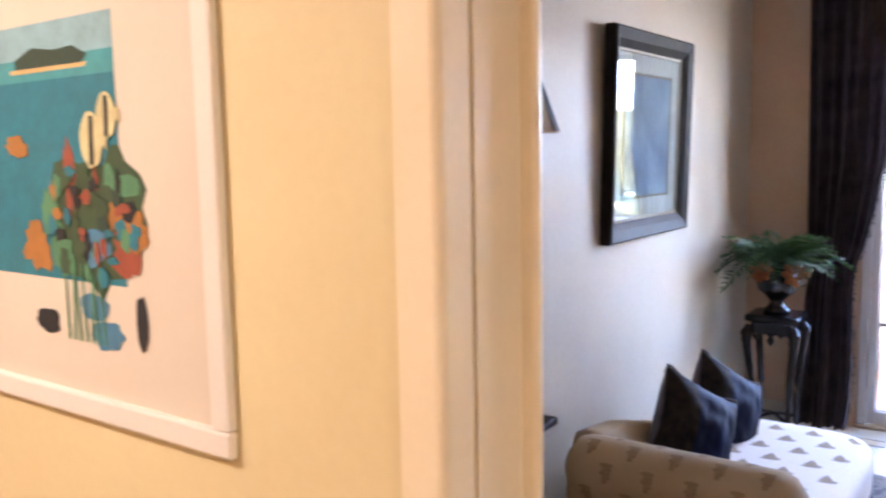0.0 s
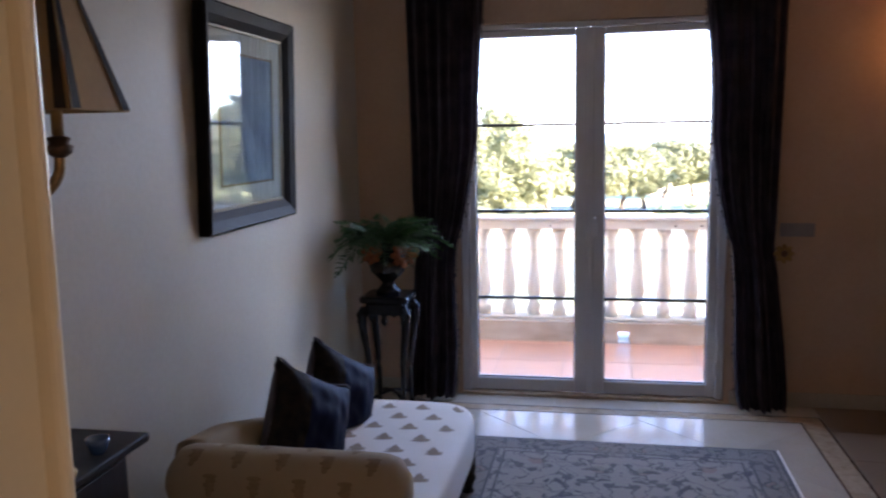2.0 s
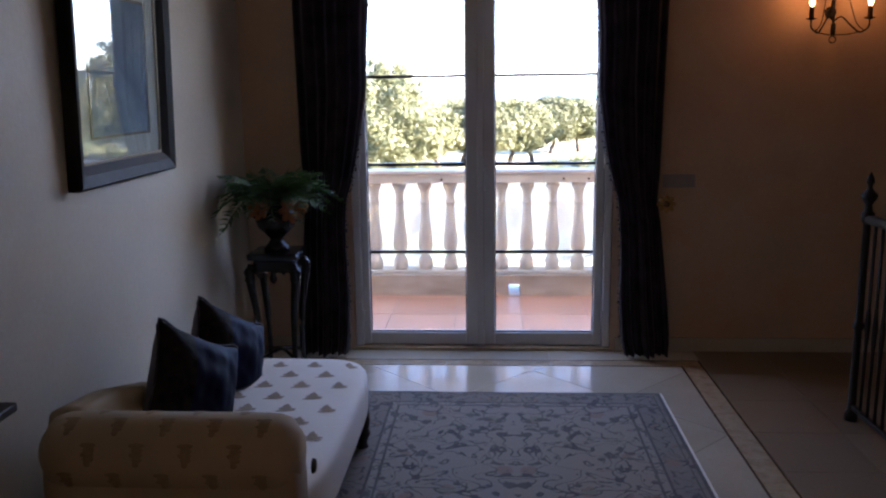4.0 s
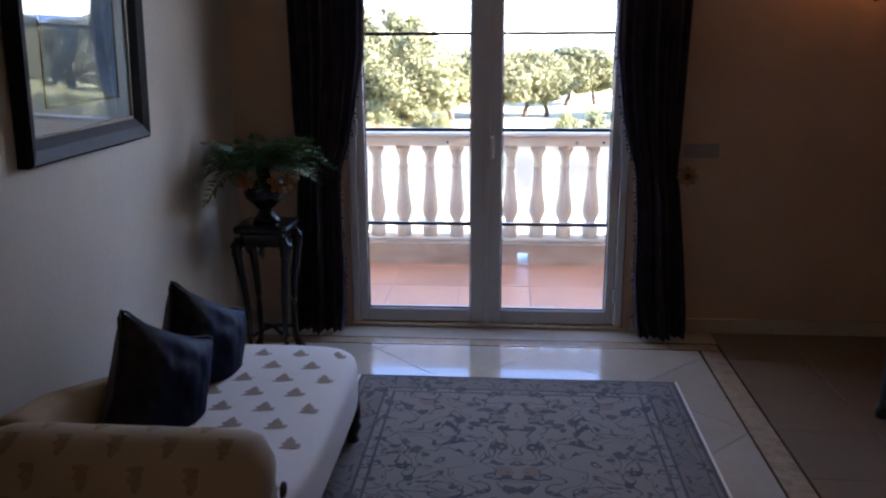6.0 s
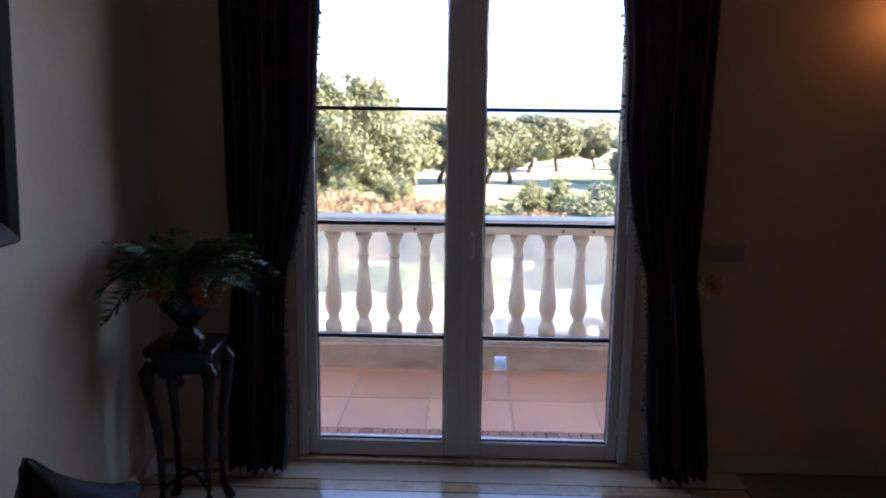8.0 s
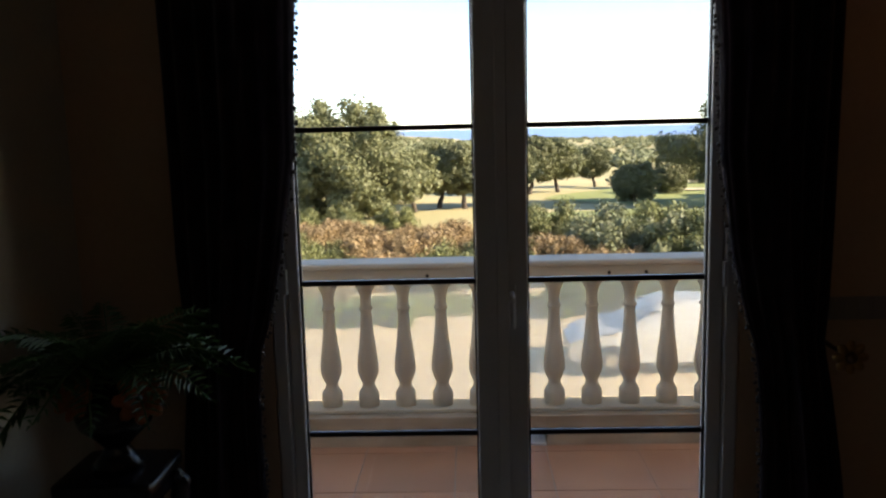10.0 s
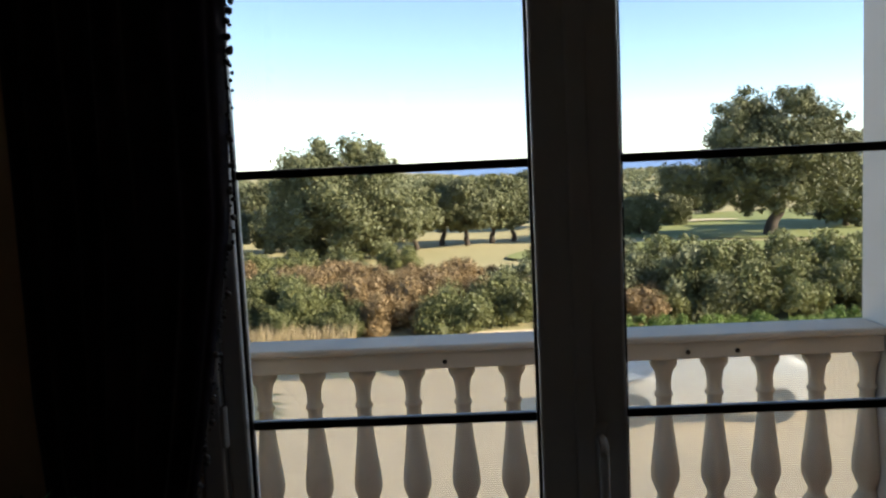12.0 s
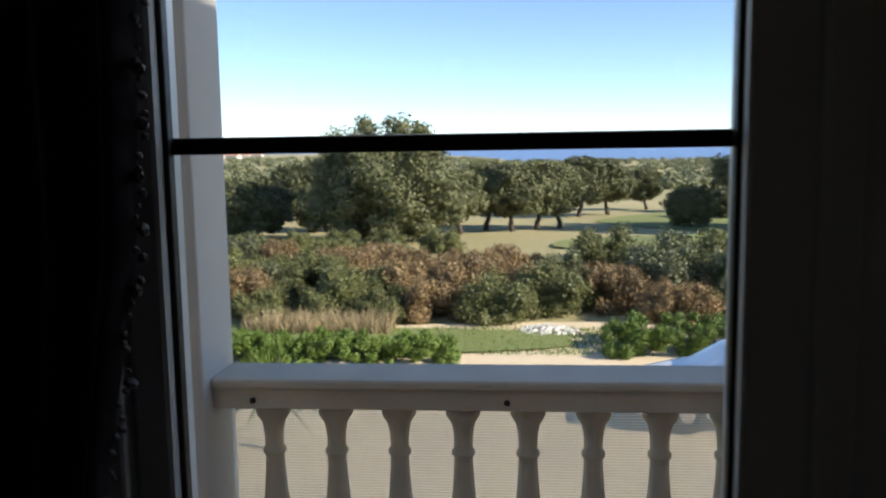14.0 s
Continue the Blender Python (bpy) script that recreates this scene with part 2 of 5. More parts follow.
def curve(points, n=8):
    """Smooth line through points."""
    p = [Vector(q) for q in points]
    p = [2 * p[0] - p[1]] + p + [2 * p[-1] - p[-2]]
    out = []
    for i in range(1, len(p) - 2):
        for k in range(n):
            t = k / n
            out.append(0.5 * ((2 * p[i]) + (p[i + 1] - p[i - 1]) * t + (2 * p[i - 1] - 5 * p[i] + 4 * p[i + 1] - p[i + 2]) * t * t + (3 * p[i] - p[i - 1] - 3 * p[i + 1] + p[i + 2]) * t ** 3))
    return out + [p[-2]]


def prism(outline, z0, z1, m=None):
    """Upright block over a plan outline."""
    bm = bmesh.new()
    lo = [bm.verts.new((x, y, z0)) for x, y in outline]
    hi = [bm.verts.new((x, y, z1)) for x, y in outline]
    k = len(lo)
    for i in range(k):
        bm.faces.new((lo[i], lo[(i + 1) % k], hi[(i + 1) % k], hi[i]))
    bm.faces.new(reversed(lo))
    bm.faces.new(hi)
    bmesh.ops.recalc_face_normals(bm, faces=bm.faces)
    if m is not None:
        bm.transform(m)
    return bm


def grid_surface(f, nu, nv, closed_u=False):
    bm = bmesh.new()
    vs = [[bm.verts.new(f(i / (nu if closed_u else nu - 1), j / (nv - 1))) for j in range(nv)] for i in range(nu)]
    for i in range(nu if closed_u else nu - 1):
        for j in range(nv - 1):
            k = (i + 1) % nu
            bm.faces.new((vs[i][j], vs[k][j], vs[k][j + 1], vs[i][j + 1]))
    return bm


# ---- the rooms ----
WALL_Y = -0.06      # inner face of the wall with the glazed door
LEFT = -1.40        # inner face of the wall with the picture
HIGH = 2.75
HALL_Y = -4.25      # hall side of the partition
ROOM_Y = -4.05      # room side of the partition
JAMB = -0.638

bm = box(LEFT - 0.25, -0.77, WALL_Y, 0.24, 0, HIGH)
add_box(bm, 0.77, 4.45, WALL_Y, 0.24, 0, HIGH)
add_box(bm, -0.77, 0.77, WALL_Y, 0.24, 2.22, HIGH)
solo("wall_north", bm, M_WALL_DARKENED, "warm beige plaster wall toned for shade around the glazed balcony door", "wall", "structure")
solo("wall_west", box(LEFT - 0.25, LEFT, ROOM_Y, WALL_Y, 0, HIGH), M_WALL, "beige plaster wall with a framed picture", "wall", "structure")
solo("wall_east", box(4.2, 4.45, -7.6, WALL_Y, 0, HIGH), M_WALL, "beige plaster end wall", "wall", "structure")
# landing side is out of view, darkened to halve the light it bounces
MID_Y = (HALL_Y + ROOM_Y) / 2
for nm, y0, y1, mt, lab in (("wall_partition_hall", HALL_Y, MID_Y, M_HALL, "cream yellow plaster wall of the hall beside an opening"), ("wall_partition_room", MID_Y, ROOM_Y, M_WALL_DARKENED, "darkened apricot plaster wall of the landing beside an opening")):
    bm = box(-3.0, JAMB - 0.015, y0, y1, 0, HIGH)
    add_box(bm, 0.665, 4.2, y0, y1, 0, HIGH)
    add_box(bm, JAMB - 0.015, 0.665, y0, y1, 2.15, HIGH)
    solo(nm, bm, mt, lab, "wall", "structure")
# unseen hall walls, darkened against bounced light
solo("wall_hall_west", box(-3.25, -3.0, -7.6, ROOM_Y, 0, HIGH), M_WALL_DARKENED, "darkened apricot plaster hall wall out of view", "wall", "structure")
solo("wall_hall_south", box(-3.25, 4.45, -7.85, -7.6, 0, HIGH), M_WALL_DARKENED, "darkened apricot plaster hall wall out of view", "wall", "structure")
solo("ceiling", box(-3.25, 4.45, -7.85, 0.24, HIGH, HIGH + 0.2), M_CEIL, "plain white painted ceiling", "ceiling", "structure")
floor = solo("floor", box(-3.25, 4.45, -7.85, 0.24, -0.3, -0.006), M_GROUT, "polished cream marble tiled floor with a darker inlaid border", "floor", "structure")

# ---- partition opening: lining and casings ----
def vertical_board(outline, top, material, parent, name):
    return part(name, prism(outline, 0, top), material, parent)


trim = thing("trim", (0, 0, 0), "cream painted door lining with rounded moulded casing", "door casing", kind="structure")
def rounded(cx, cy, r, a0, a1, n=6):
    return [(cx + r * math.cos(radians(a0 + (a1 - a0) * i / n)), cy + r * math.sin(radians(a0 + (a1 - a0) * i / n))) for i in range(n + 1)]


for s, x in ((1, JAMB), (-1, 0.65)):
    flip = lambda pts: [(x + s * (px - JAMB), py) for px, py in pts]
    # hall-side casing with a rounded nose
    vertical_board(flip([(JAMB - 0.085, HALL_Y)] + [(JAMB - 0.085, HALL_Y - 0.012)] + rounded(JAMB - 0.016, HALL_Y - 0.004, 0.016, 250, 360) + [(JAMB, HALL_Y + 0.058), (JAMB - 0.016, HALL_Y + 0.058), (JAMB - 0.016, HALL_Y)]), 2.15, M_TRIMWOOD, trim, "casing")
    # lining board, set back behind a narrow groove
    vertical_board(flip([(JAMB - 0.014, HALL_Y + 0.066), (JAMB + 0.002, HALL_Y + 0.066), (JAMB + 0.002, ROOM_Y - 0.004), (JAMB - 0.014, ROOM_Y - 0.004)]), 2.15, M_TRIMWOOD, trim, "lining")
    # room-side bead
    vertical_board(flip([(JAMB - 0.08, ROOM_Y), (JAMB - 0.012, ROOM_Y - 0.003), (JAMB + 0.018, ROOM_Y - 0.002)] + rounded(JAMB + 0.018, ROOM_Y + 0.010, 0.012, -80, 80) + [(JAMB - 0.08, ROOM_Y + 0.022)]), 2.15, M_TRIMWOOD, trim, "bead")

# ---- glazed door ----
GZ = [0.103, 0.597, 1.126, 1.637, 2.143]
door = thing("door_1", (0, 0, 0), "white framed glazed double balcony door with thin dark glazing bars", "balcony door", kind="structure")
bm = box(-0.767, -0.722, -0.055, 0.03, 0.02, 2.215, 0.006)
add_box(bm, 0.722, 0.767, -0.055, 0.03, 0.02, 2.215, 0.006)
add_box(bm, -0.722, 0.722, -0.055, 0.03, 2.185, 2.215, 0.006)
part("door_frame", bm, M_UPVC, door)
part("threshold", box(-0.77, 0.77, -0.075, 0.24, 0, 0.02, 0.004), M_BAND, door, "brown stone threshold")
for s in (-1, 1):
    xi, xo = (-0.0895, -0.676) if s < 0 else (0.0815, 0.670)
    lo, hi = min(xi, xo), max(xi, xo)
    meet = -0.004 if s < 0 else 0.001
    outer = -0.72 if s < 0 else 0.72
    a, b = min(outer, meet), max(outer, meet)
    bm = box(a, lo, -0.038, 0.028, 0.026, 2.182, 0.007)
    add_box(bm, hi, b, -0.038, 0.028, 0.026, 2.182, 0.007)
    add_box(bm, lo, hi, -0.038, 0.028, 0.026, GZ[0], 0.007)
    add_box(bm, lo, hi, -0.038, 0.028, GZ[4], 2.182, 0.007)
    sash = part("sash", bm, M_UPVC, door)
    bm = bmesh.new()
    for z in (GZ[0], GZ[4]):
        add_box(bm, lo, hi, -0.026, -0.008, z - 0.004, z + 0.007, 0.002)
    for xx in (lo, hi):
        add_box(bm, xx - 0.006, xx + 0.006, -0.024, -0.008, GZ[0] + 0.008, GZ[4] - 0.008, 0.002)
    part("gasket", bm, M_IRON, sash, "dark glazing gasket")
    for z in GZ[1:4]:
        part("glazing_bar", box(lo, hi, -0.009, 0.009, z - 0.009, z + 0.009, 0.003), M_IRON, sash, "thin dark glazing bar")
    for z0, z1 in zip(GZ, GZ[1:]):
        pane = part("pane", box(lo, hi, -0.002, 0.002, z0 + 0.0095, z1 - 0.0095), M_GLASS, sash)
        pane.visible_shadow = False
    for z in (0.16, 1.1, 2.02):
        part("hinge", lathe([(0.008, 0), (0.009, 0.004), (0.009, 0.08), (0.008, 0.084)], 10, at=(outer, -0.047, z)), M_UPVC, sash, "white hinge")
bm = box(0.012, 0.042, -0.048, -0.038, 0.98, 1.12, 0.004)
h = part("handle_plate", bm, M_UPVC, door, "white handle plate")
part("handle", tube(curve([(0.027, -0.046, 1.09), (0.027, -0.08, 1.09), (0.027, -0.088, 1.07), (0.027, -0.085, 0.98)]), 0.009), M_UPVC, h, "white lever handle", True)
part("astragal", box(-0.022, 0.018, -0.052, -0.0385, 0.03, 2.18, 0.005), M_UPVC, door)

# ---- skirting ----
base = thing("baseboard", (0, 0, 0), "low cream marble skirting along the walls", "skirting", kind="structure")
for x0, x1 in ((LEFT, -0.80), (0.80, 4.2)):
    part("skirting_board", box(x0, x1, WALL_Y - 0.014, WALL_Y, 0, 0.085, 0.003), M_MARBLE, base)
part("skirting_board", box(LEFT, LEFT + 0.014, ROOM_Y, WALL_Y - 0.016, 0, 0.085, 0.003), M_WHITE, base)

# ---- balcony ----
TZ = -0.06
RAIL_Y = 1.666
balc = solo("balcony_floor", box(-2.6, 2.6, 0.24, 1.95, TZ - 0.3, TZ - 0.003), M_GROUT, "terracotta tiled balcony floor with pale joints", "balcony floor", "", "structure")
bal = thing("balustrade", (0, RAIL_Y, TZ), "cream cast stone balustrade with turned balusters", "balustrade")
bm = box(-1.25, 0.195, -0.14, 0.12, -0.004, 0.165, 0.006)
add_box(bm, 0.285, 1.385, -0.14, 0.12, -0.004, 0.165, 0.006)
add_box(bm, 0.19, 0.29, -0.137, 0.117, 0.094, 0.162)
part("plinth", bm, M_PLINTH, bal, "weathered plinth with a drain slot")
part("bottom_rail", box(-1.25, 1.385, -0.085, 0.085, 0.166, 0.19, 0.006), M_STONE, bal)
part("beam", box(-1.25, 1.385, -0.085, 0.085, 0.894, 0.961, 0.005), M_STONE, bal)
part("top_rail", box(-1.25, 1.385, -0.105, 0.105, 0.962, 0.994, 0.010), M_STONE, bal, "weathered cream coping")
PROF = [(0.050, 0), (0.050, 0.07), (0.046, 0.08), (0.032, 0.105), (0.029, 0.125), (0.040, 0.155), (0.050, 0.185), (0.053, 0.21), (0.049, 0.26), (0.040, 0.34), (0.032, 0.42), (0.027, 0.50), (0.026, 0.53), (0.033, 0.537), (0.033, 0.55), (0.026, 0.557), (0.027, 0.60), (0.033, 0.64), (0.046, 0.662), (0.049, 0.67), (0.049, 0.703)]
me = mesh_of(lathe([(r * 1.12, z) for r, z in PROF], 18), "baluster", M_STONE, True)
for i in range(13):
    b = new("baluster", me)
    b.parent = bal
    b.location = (-1.084 + 0.2035 * i, 0, 0.1905)
for x in (-1.122, -0.334, 0.622, 0.815):
    part("fixing_plug", lathe([(0.010, -0.002), (0.010, 0.003), (0.006, 0.004)], 10), M_IRON, bal, "dark fixing plug").matrix_basis = pose(x, -0.086, 0.922, 90, 0, 0)
part("drain_sill", box(0.196, 0.284, -0.143, 0.16, -0.003, 0.012, 0.003), M_WHITE, bal, "white drain sill through the plinth")
# ribbed translucent wind screen behind the balusters
m = M_SCREEN = bpy.data.materials.new("ribbed_clear_screen")
m.use_nodes = True
n, l = m.node_tree.nodes, m.node_tree.links
tr = n.new("ShaderNodeBsdfTransparent")
tr.inputs[0].default_value = (0.95, 0.95, 0.93, 1)
df = n.new("ShaderNodeBsdfTranslucent")
df.inputs[0].default_value = (0.85, 0.83, 0.78, 1)
d2 = n.new("ShaderNodeBsdfDiffuse")
d2.inputs[0].default_value = (0.80, 0.78, 0.72, 1)
mx0 = n.new("ShaderNodeMixShader")
l.new(df.outputs[0], mx0.inputs[1])
l.new(d2.outputs[0], mx0.inputs[2])
nz = n.new("ShaderNodeTexNoise")
nz.inputs["Scale"].default_value = 3.0
mr = n.new("ShaderNodeMapRange")
mr.inputs[3].default_value, mr.inputs[4].default_value = 0.24, 0.44
l.new(nz.outputs[0], mr.inputs[0])
mx1 = n.new("ShaderNodeMixShader")
l.new(mr.outputs[0], mx1.inputs[0])
l.new(tr.outputs[0], mx1.inputs[1])
l.new(mx0.outputs[0], mx1.inputs[2])
l.new(mx1.outputs[0], n["Material Output"].inputs[0])
screen = thing("balcony_screen", (0, RAIL_Y + 0.085, TZ), "ribbed translucent wind screen fixed behind the balusters", "wind screen")
part("sheet", box(-1.24, 1.375, 0.001, 0.004, 0.19, 0.885), M_SCREEN, screen).visible_shadow = False
bm = bmesh.new()
for i in range(72):
    add_box(bm, -1.24, 1.375, -0.0008, 0.0008, 0.194 + 0.0095 * i, 0.1955 + 0.0095 * i)
part("ribs", bm, mat("pale_rib", (0.72, 0.70, 0.64), (0.66, 0.64, 0.58), 9, 0.6), screen, "fine horizontal ribs")
for px in (-1.42, 1.56):
    pier = thing("pier", (px, RAIL_Y - 0.02, TZ), "white rendered square balcony pier", "pier", "balcony piers")
    part("shaft", box(-0.17, 0.17, -0.14, 0.14, -0.001, 3.0, 0.006), M_STUCCO, pier)
    part("foot", box(-0.168, 0.168, -0.15, 0.15, -0.004, 0.12, 0.006), M_STUCCO, pier)
# house front, with an unseen roof edge set to shade the balcony
bm = box(-7, -2.61, 0.0, 0.24, -3.3, 3.09)
add_box(bm, 4.46, 7, 0.0, 0.24, -3.3, 3.09)
add_box(bm, -2.6, 4.45, 0.245, 0.27, 2.4, 3.09)
add_box(bm, -7, 7, 0.25, 0.5, -3.3, TZ - 0.32)
solo("house_front", bm, M_STUCCO, "cream rendered house front", "house wall", "structure")
solo("roof_slab", box(-7, 7, -8.2, 0.32, 3.1, 3.35), M_STUCCO, "flat cream roof slab", "roof", "structure")
# wing added out of view, sized so its shadow covers the balcony
solo("wall_house_wing", box(4.5, 6.9, -2.0, 1.4, -3.3, 5.15), M_STUCCO, "cream rendered wing added out of view to shade the balcony", "house wall", "structure")
solo("wall_house_west", box(-7, -6.7, -8.2, 0.0, -3.3, 3.09), M_STUCCO, "cream house wall", "house wall", "structure")
solo("wall_house_east", box(6.7, 7, -8.2, 0.0, -3.3, 3.09), M_STUCCO, "cream house wall", "house wall", "structure")

# ---- landscape ----
def ground_z(x, y):
    """Terrace, gentle fall to the golf course, then a long plain down to the shore."""
    if y < 60:
        z = -3.35 - 0.030 * max(0, y - 25)
    else:
        west = min(1, max(0, -x / y / 0.25))
        z = -4.40 - 8.6 * (y - 60) / (860 + 2600 * west)
    z += 0.25 * noise.noise((x * 0.05, y * 0.05, 0)) * min(1, max(0, (y - 24) / 20))
    z += 0.55 * math.exp(-((x - 10.5) / 3.6) ** 2 - ((y - 46) / 2.6) ** 2)
    if y > 150:
        z += 0.8 * noise.noise((x * 0.004, y * 0.004, 3)) * min(1, (y - 150) / 400)
    return z


def axis(a, b, n, p):
    return [math.copysign(abs(t) ** p, t) * (b if t > 0 else -a) for t in np.linspace(-1, 1, n)]


xs = axis(-4000, 4000, 121, 2.6)
ys = [-300, -100, -30, -8] + list(np.linspace(0.3, 110, 100)) + [110 * 1.12 ** i for i in range(1, 35)]
verts = [(x, y, ground_z(x, y)) for y in ys for x in xs]
w = len(xs)
faces = [(j * w + i, j * w + i + 1, (j + 1) * w + i + 1, (j + 1) * w + i) for j in range(len(ys) - 1) for i in range(w - 1)]
me = bpy.data.meshes.new("ground")
me.from_pydata(verts, [], faces)
me.shade_smooth()
M_GROUND = mat("dry_meadow", (0.46, 0.38, 0.20), (0.31, 0.28, 0.13), 0.06, 0.95, bump=0.4, bump_scale=2.0, fine=0.4)
me.materials.append(M_GROUND)
tagged(new("ground", me), "dry grass and mown golf course running to low wooded hills", "ground", kind="structure")
# water's base colour lightened to carry the aerial haze
M_SEA = mat("sea_water", (0.19, 0.32, 0.55), (0.17, 0.29, 0.50), 0.01, 0.7, spec=0.15)
solo("water", box(-4990, 4990, 500, 4950, -14.0, -13.0), M_SEA, "blue sea below the horizon", "sea", "structure")
M_FAIRWAY = mat("mown_grass", (0.25, 0.27, 0.095), (0.17, 0.20, 0.06), 0.15, 0.9, bump=0.2, bump_scale=8)
M_SAND = mat("pale_sand", (0.62, 0.53, 0.38), (0.52, 0.44, 0.31), 1.5, 0.9, bump=0.2, bump_scale=20)
M_GRAVEL = mat("gravel", (0.82, 0.66, 0.45), (0.66, 0.52, 0.35), 1.2, 0.9, bump=0.5, bump_scale=60, fine=0.6)
M_RUBBLE = mat("white_rubble", (0.75, 0.72, 0.66), (0.5, 0.47, 0.42), 8, 0.9, bump=0.5, bump_scale=20)


def patch(name, cx, cy, rx, ry, material, label, category, lift=0.03, wob=0.25, seed=0):
    """Irregular flat patch that follows the ground."""
    bm = bmesh.new()
    rings = 8
    k = 40
    c = bm.verts.new((cx, cy, ground_z(cx, cy) + lift))
    prev = None
    for r in range(1, rings + 1):
        ring = []
        for i in range(k):
            a = 2 * math.pi * i / k
            f = r / rings * (1 + wob * noise.noise((math.cos(a) * 1.3, math.sin(a) * 1.3, seed)))
            x, y = cx + rx * f * math.cos(a), cy + ry * f * math.sin(a)
            ring.append(bm.verts.new((x, y, ground_z(x, y) + lift)))
        for i in range(k):
            if prev:
                bm.faces.new((prev[i], ring[i], ring[(i + 1) % k], prev[(i + 1) % k]))
            else:
                bm.faces.new((c, ring[i], ring[(i + 1) % k]))
        prev = ring
    bmesh.ops.recalc_face_normals(bm, faces=bm.faces)
    return solo(name, bm, material, label, category, "structure", True)


patch("pavement_drive", 0, 14, 16, 7.5, M_GRAVEL, "pale gravel drive in front of the house", "drive", 0.04)
patch("verge", -5.6, 20.0, 6.4, 1.7, M_FAIRWAY, "green grass verge beside the drive", "grass", 0.09, 0.4, seed=12)
patch("fairway", 32, 67, 25, 17, M_FAIRWAY, "mown green golf fairway", "grass", 0.06, seed=2)
patch("putting_green", 10, 47, 9, 4.5, M_FAIRWAY, "smooth green golf lawn", "grass", 0.12, seed=5)
patch("bunker", 19, 72, 4.5, 1.3, M_SAND, "pale sand bunker on the golf course", "bunker", 0.16, seed=7)
patch("path", 7.4, 41.3, 3.4, 0.75, M_SAND, "pale cart path beside the lawn", "path", 0.18, seed=8)

# ---- trees and shrubs ----
def leaf_cloud(blobs, count, size, seed, loose=0.75, squash=0.8):
    """Small pointed leaf clumps over and just inside a heap of overlapping lumps."""
    rg = np.random.default_rng(seed)
    b = np.array(blobs)
    wts = b[:, 3] ** 2
    pick = rg.choice(len(b), count, p=wts / wts.sum())
    d = rg.normal(size=(count, 3))
    d /= np.linalg.norm(d, axis=1)[:, None]
    r = b[pick, 3] * (0.58 + 0.62 * rg.random(count))
    c = b[pick, :3] + d * r[:, None] * np.array([1, 1, squash])
    nrm = d + rg.normal(size=(count, 3)) * loose
    nrm /= np.linalg.norm(nrm, axis=1)[:, None]
    t = np.cross(nrm, rg.normal(size=(count, 3)))
    t /= np.linalg.norm(t, axis=1)[:, None]
    u = np.cross(nrm, t)
    s = size * (0.5 + rg.random(count))[:, None]
    asp = (0.45 + 0.4 * rg.random(count))[:, None]
    v = np.stack([c - t * s - u * s * asp, c - t * s * 0.6 + u * s * asp, c + t * s * 1.2], 1).reshape(-1, 3)
    return v, np.arange(count * 3).reshape(-1, 3)


def core_faces(blobs, squash, first):
    """Rough inner lumps that close a crown against the light behind it."""
    ball = bmesh.new()
    bmesh.ops.create_icosphere(ball, subdivisions=1, radius=1)
    bv = np.array([q.co[:] for q in ball.verts])
    bf = np.array([[q.index for q in f.verts] for f in ball.faces])
    ball.free()
    vs, fs = [], []
    for x, y, z, r in blobs:
        fs.append(bf + first + sum(len(q) for q in vs))
        vs.append(bv * np.array([1, 1, squash]) * r * 0.58 + np.array([x, y, z]))
    return np.concatenate(vs), np.concatenate(fs)


def cloud_mesh(name, blobs, count, size, seed, material, loose=0.75, squash=0.8, core=True, sprigs=0):
    v, f = leaf_cloud(blobs, count, size, seed, loose, squash)
    if core:
        cv, cf = core_faces(blobs, squash, len(v))
        v, f = np.concatenate([v, cv]), np.concatenate([f, cf])
    if sprigs:
        g = np.random.default_rng(seed + 500)
        b = np.array(blobs)[g.integers(0, len(blobs), sprigs)]
        a, e = g.uniform(0, 6.28, sprigs), g.uniform(0.35, 1.5, sprigs)
        d = np.stack([np.cos(a) * np.cos(e), np.sin(a) * np.cos(e), np.sin(e)], 1)
        p = b[:, :3] + d * b[:, 3:] * 0.8
        tip = p + d * (b[:, 3:] * g.uniform(0.3, 0.9, (sprigs, 1)))
        side = np.stack([-np.sin(a), np.cos(a), np.zeros(sprigs)], 1) * 0.012
        f = np.concatenate([f, np.arange(sprigs * 3).reshape(-1, 3) + len(v)])
        v = np.concatenate([v, np.stack([p - side, p + side, tip], 1).reshape(-1, 3)])
    me = bpy.data.meshes.new(name)
    me.from_pydata(v.tolist(), [], f.tolist())
    me.materials.append(material)
    return me


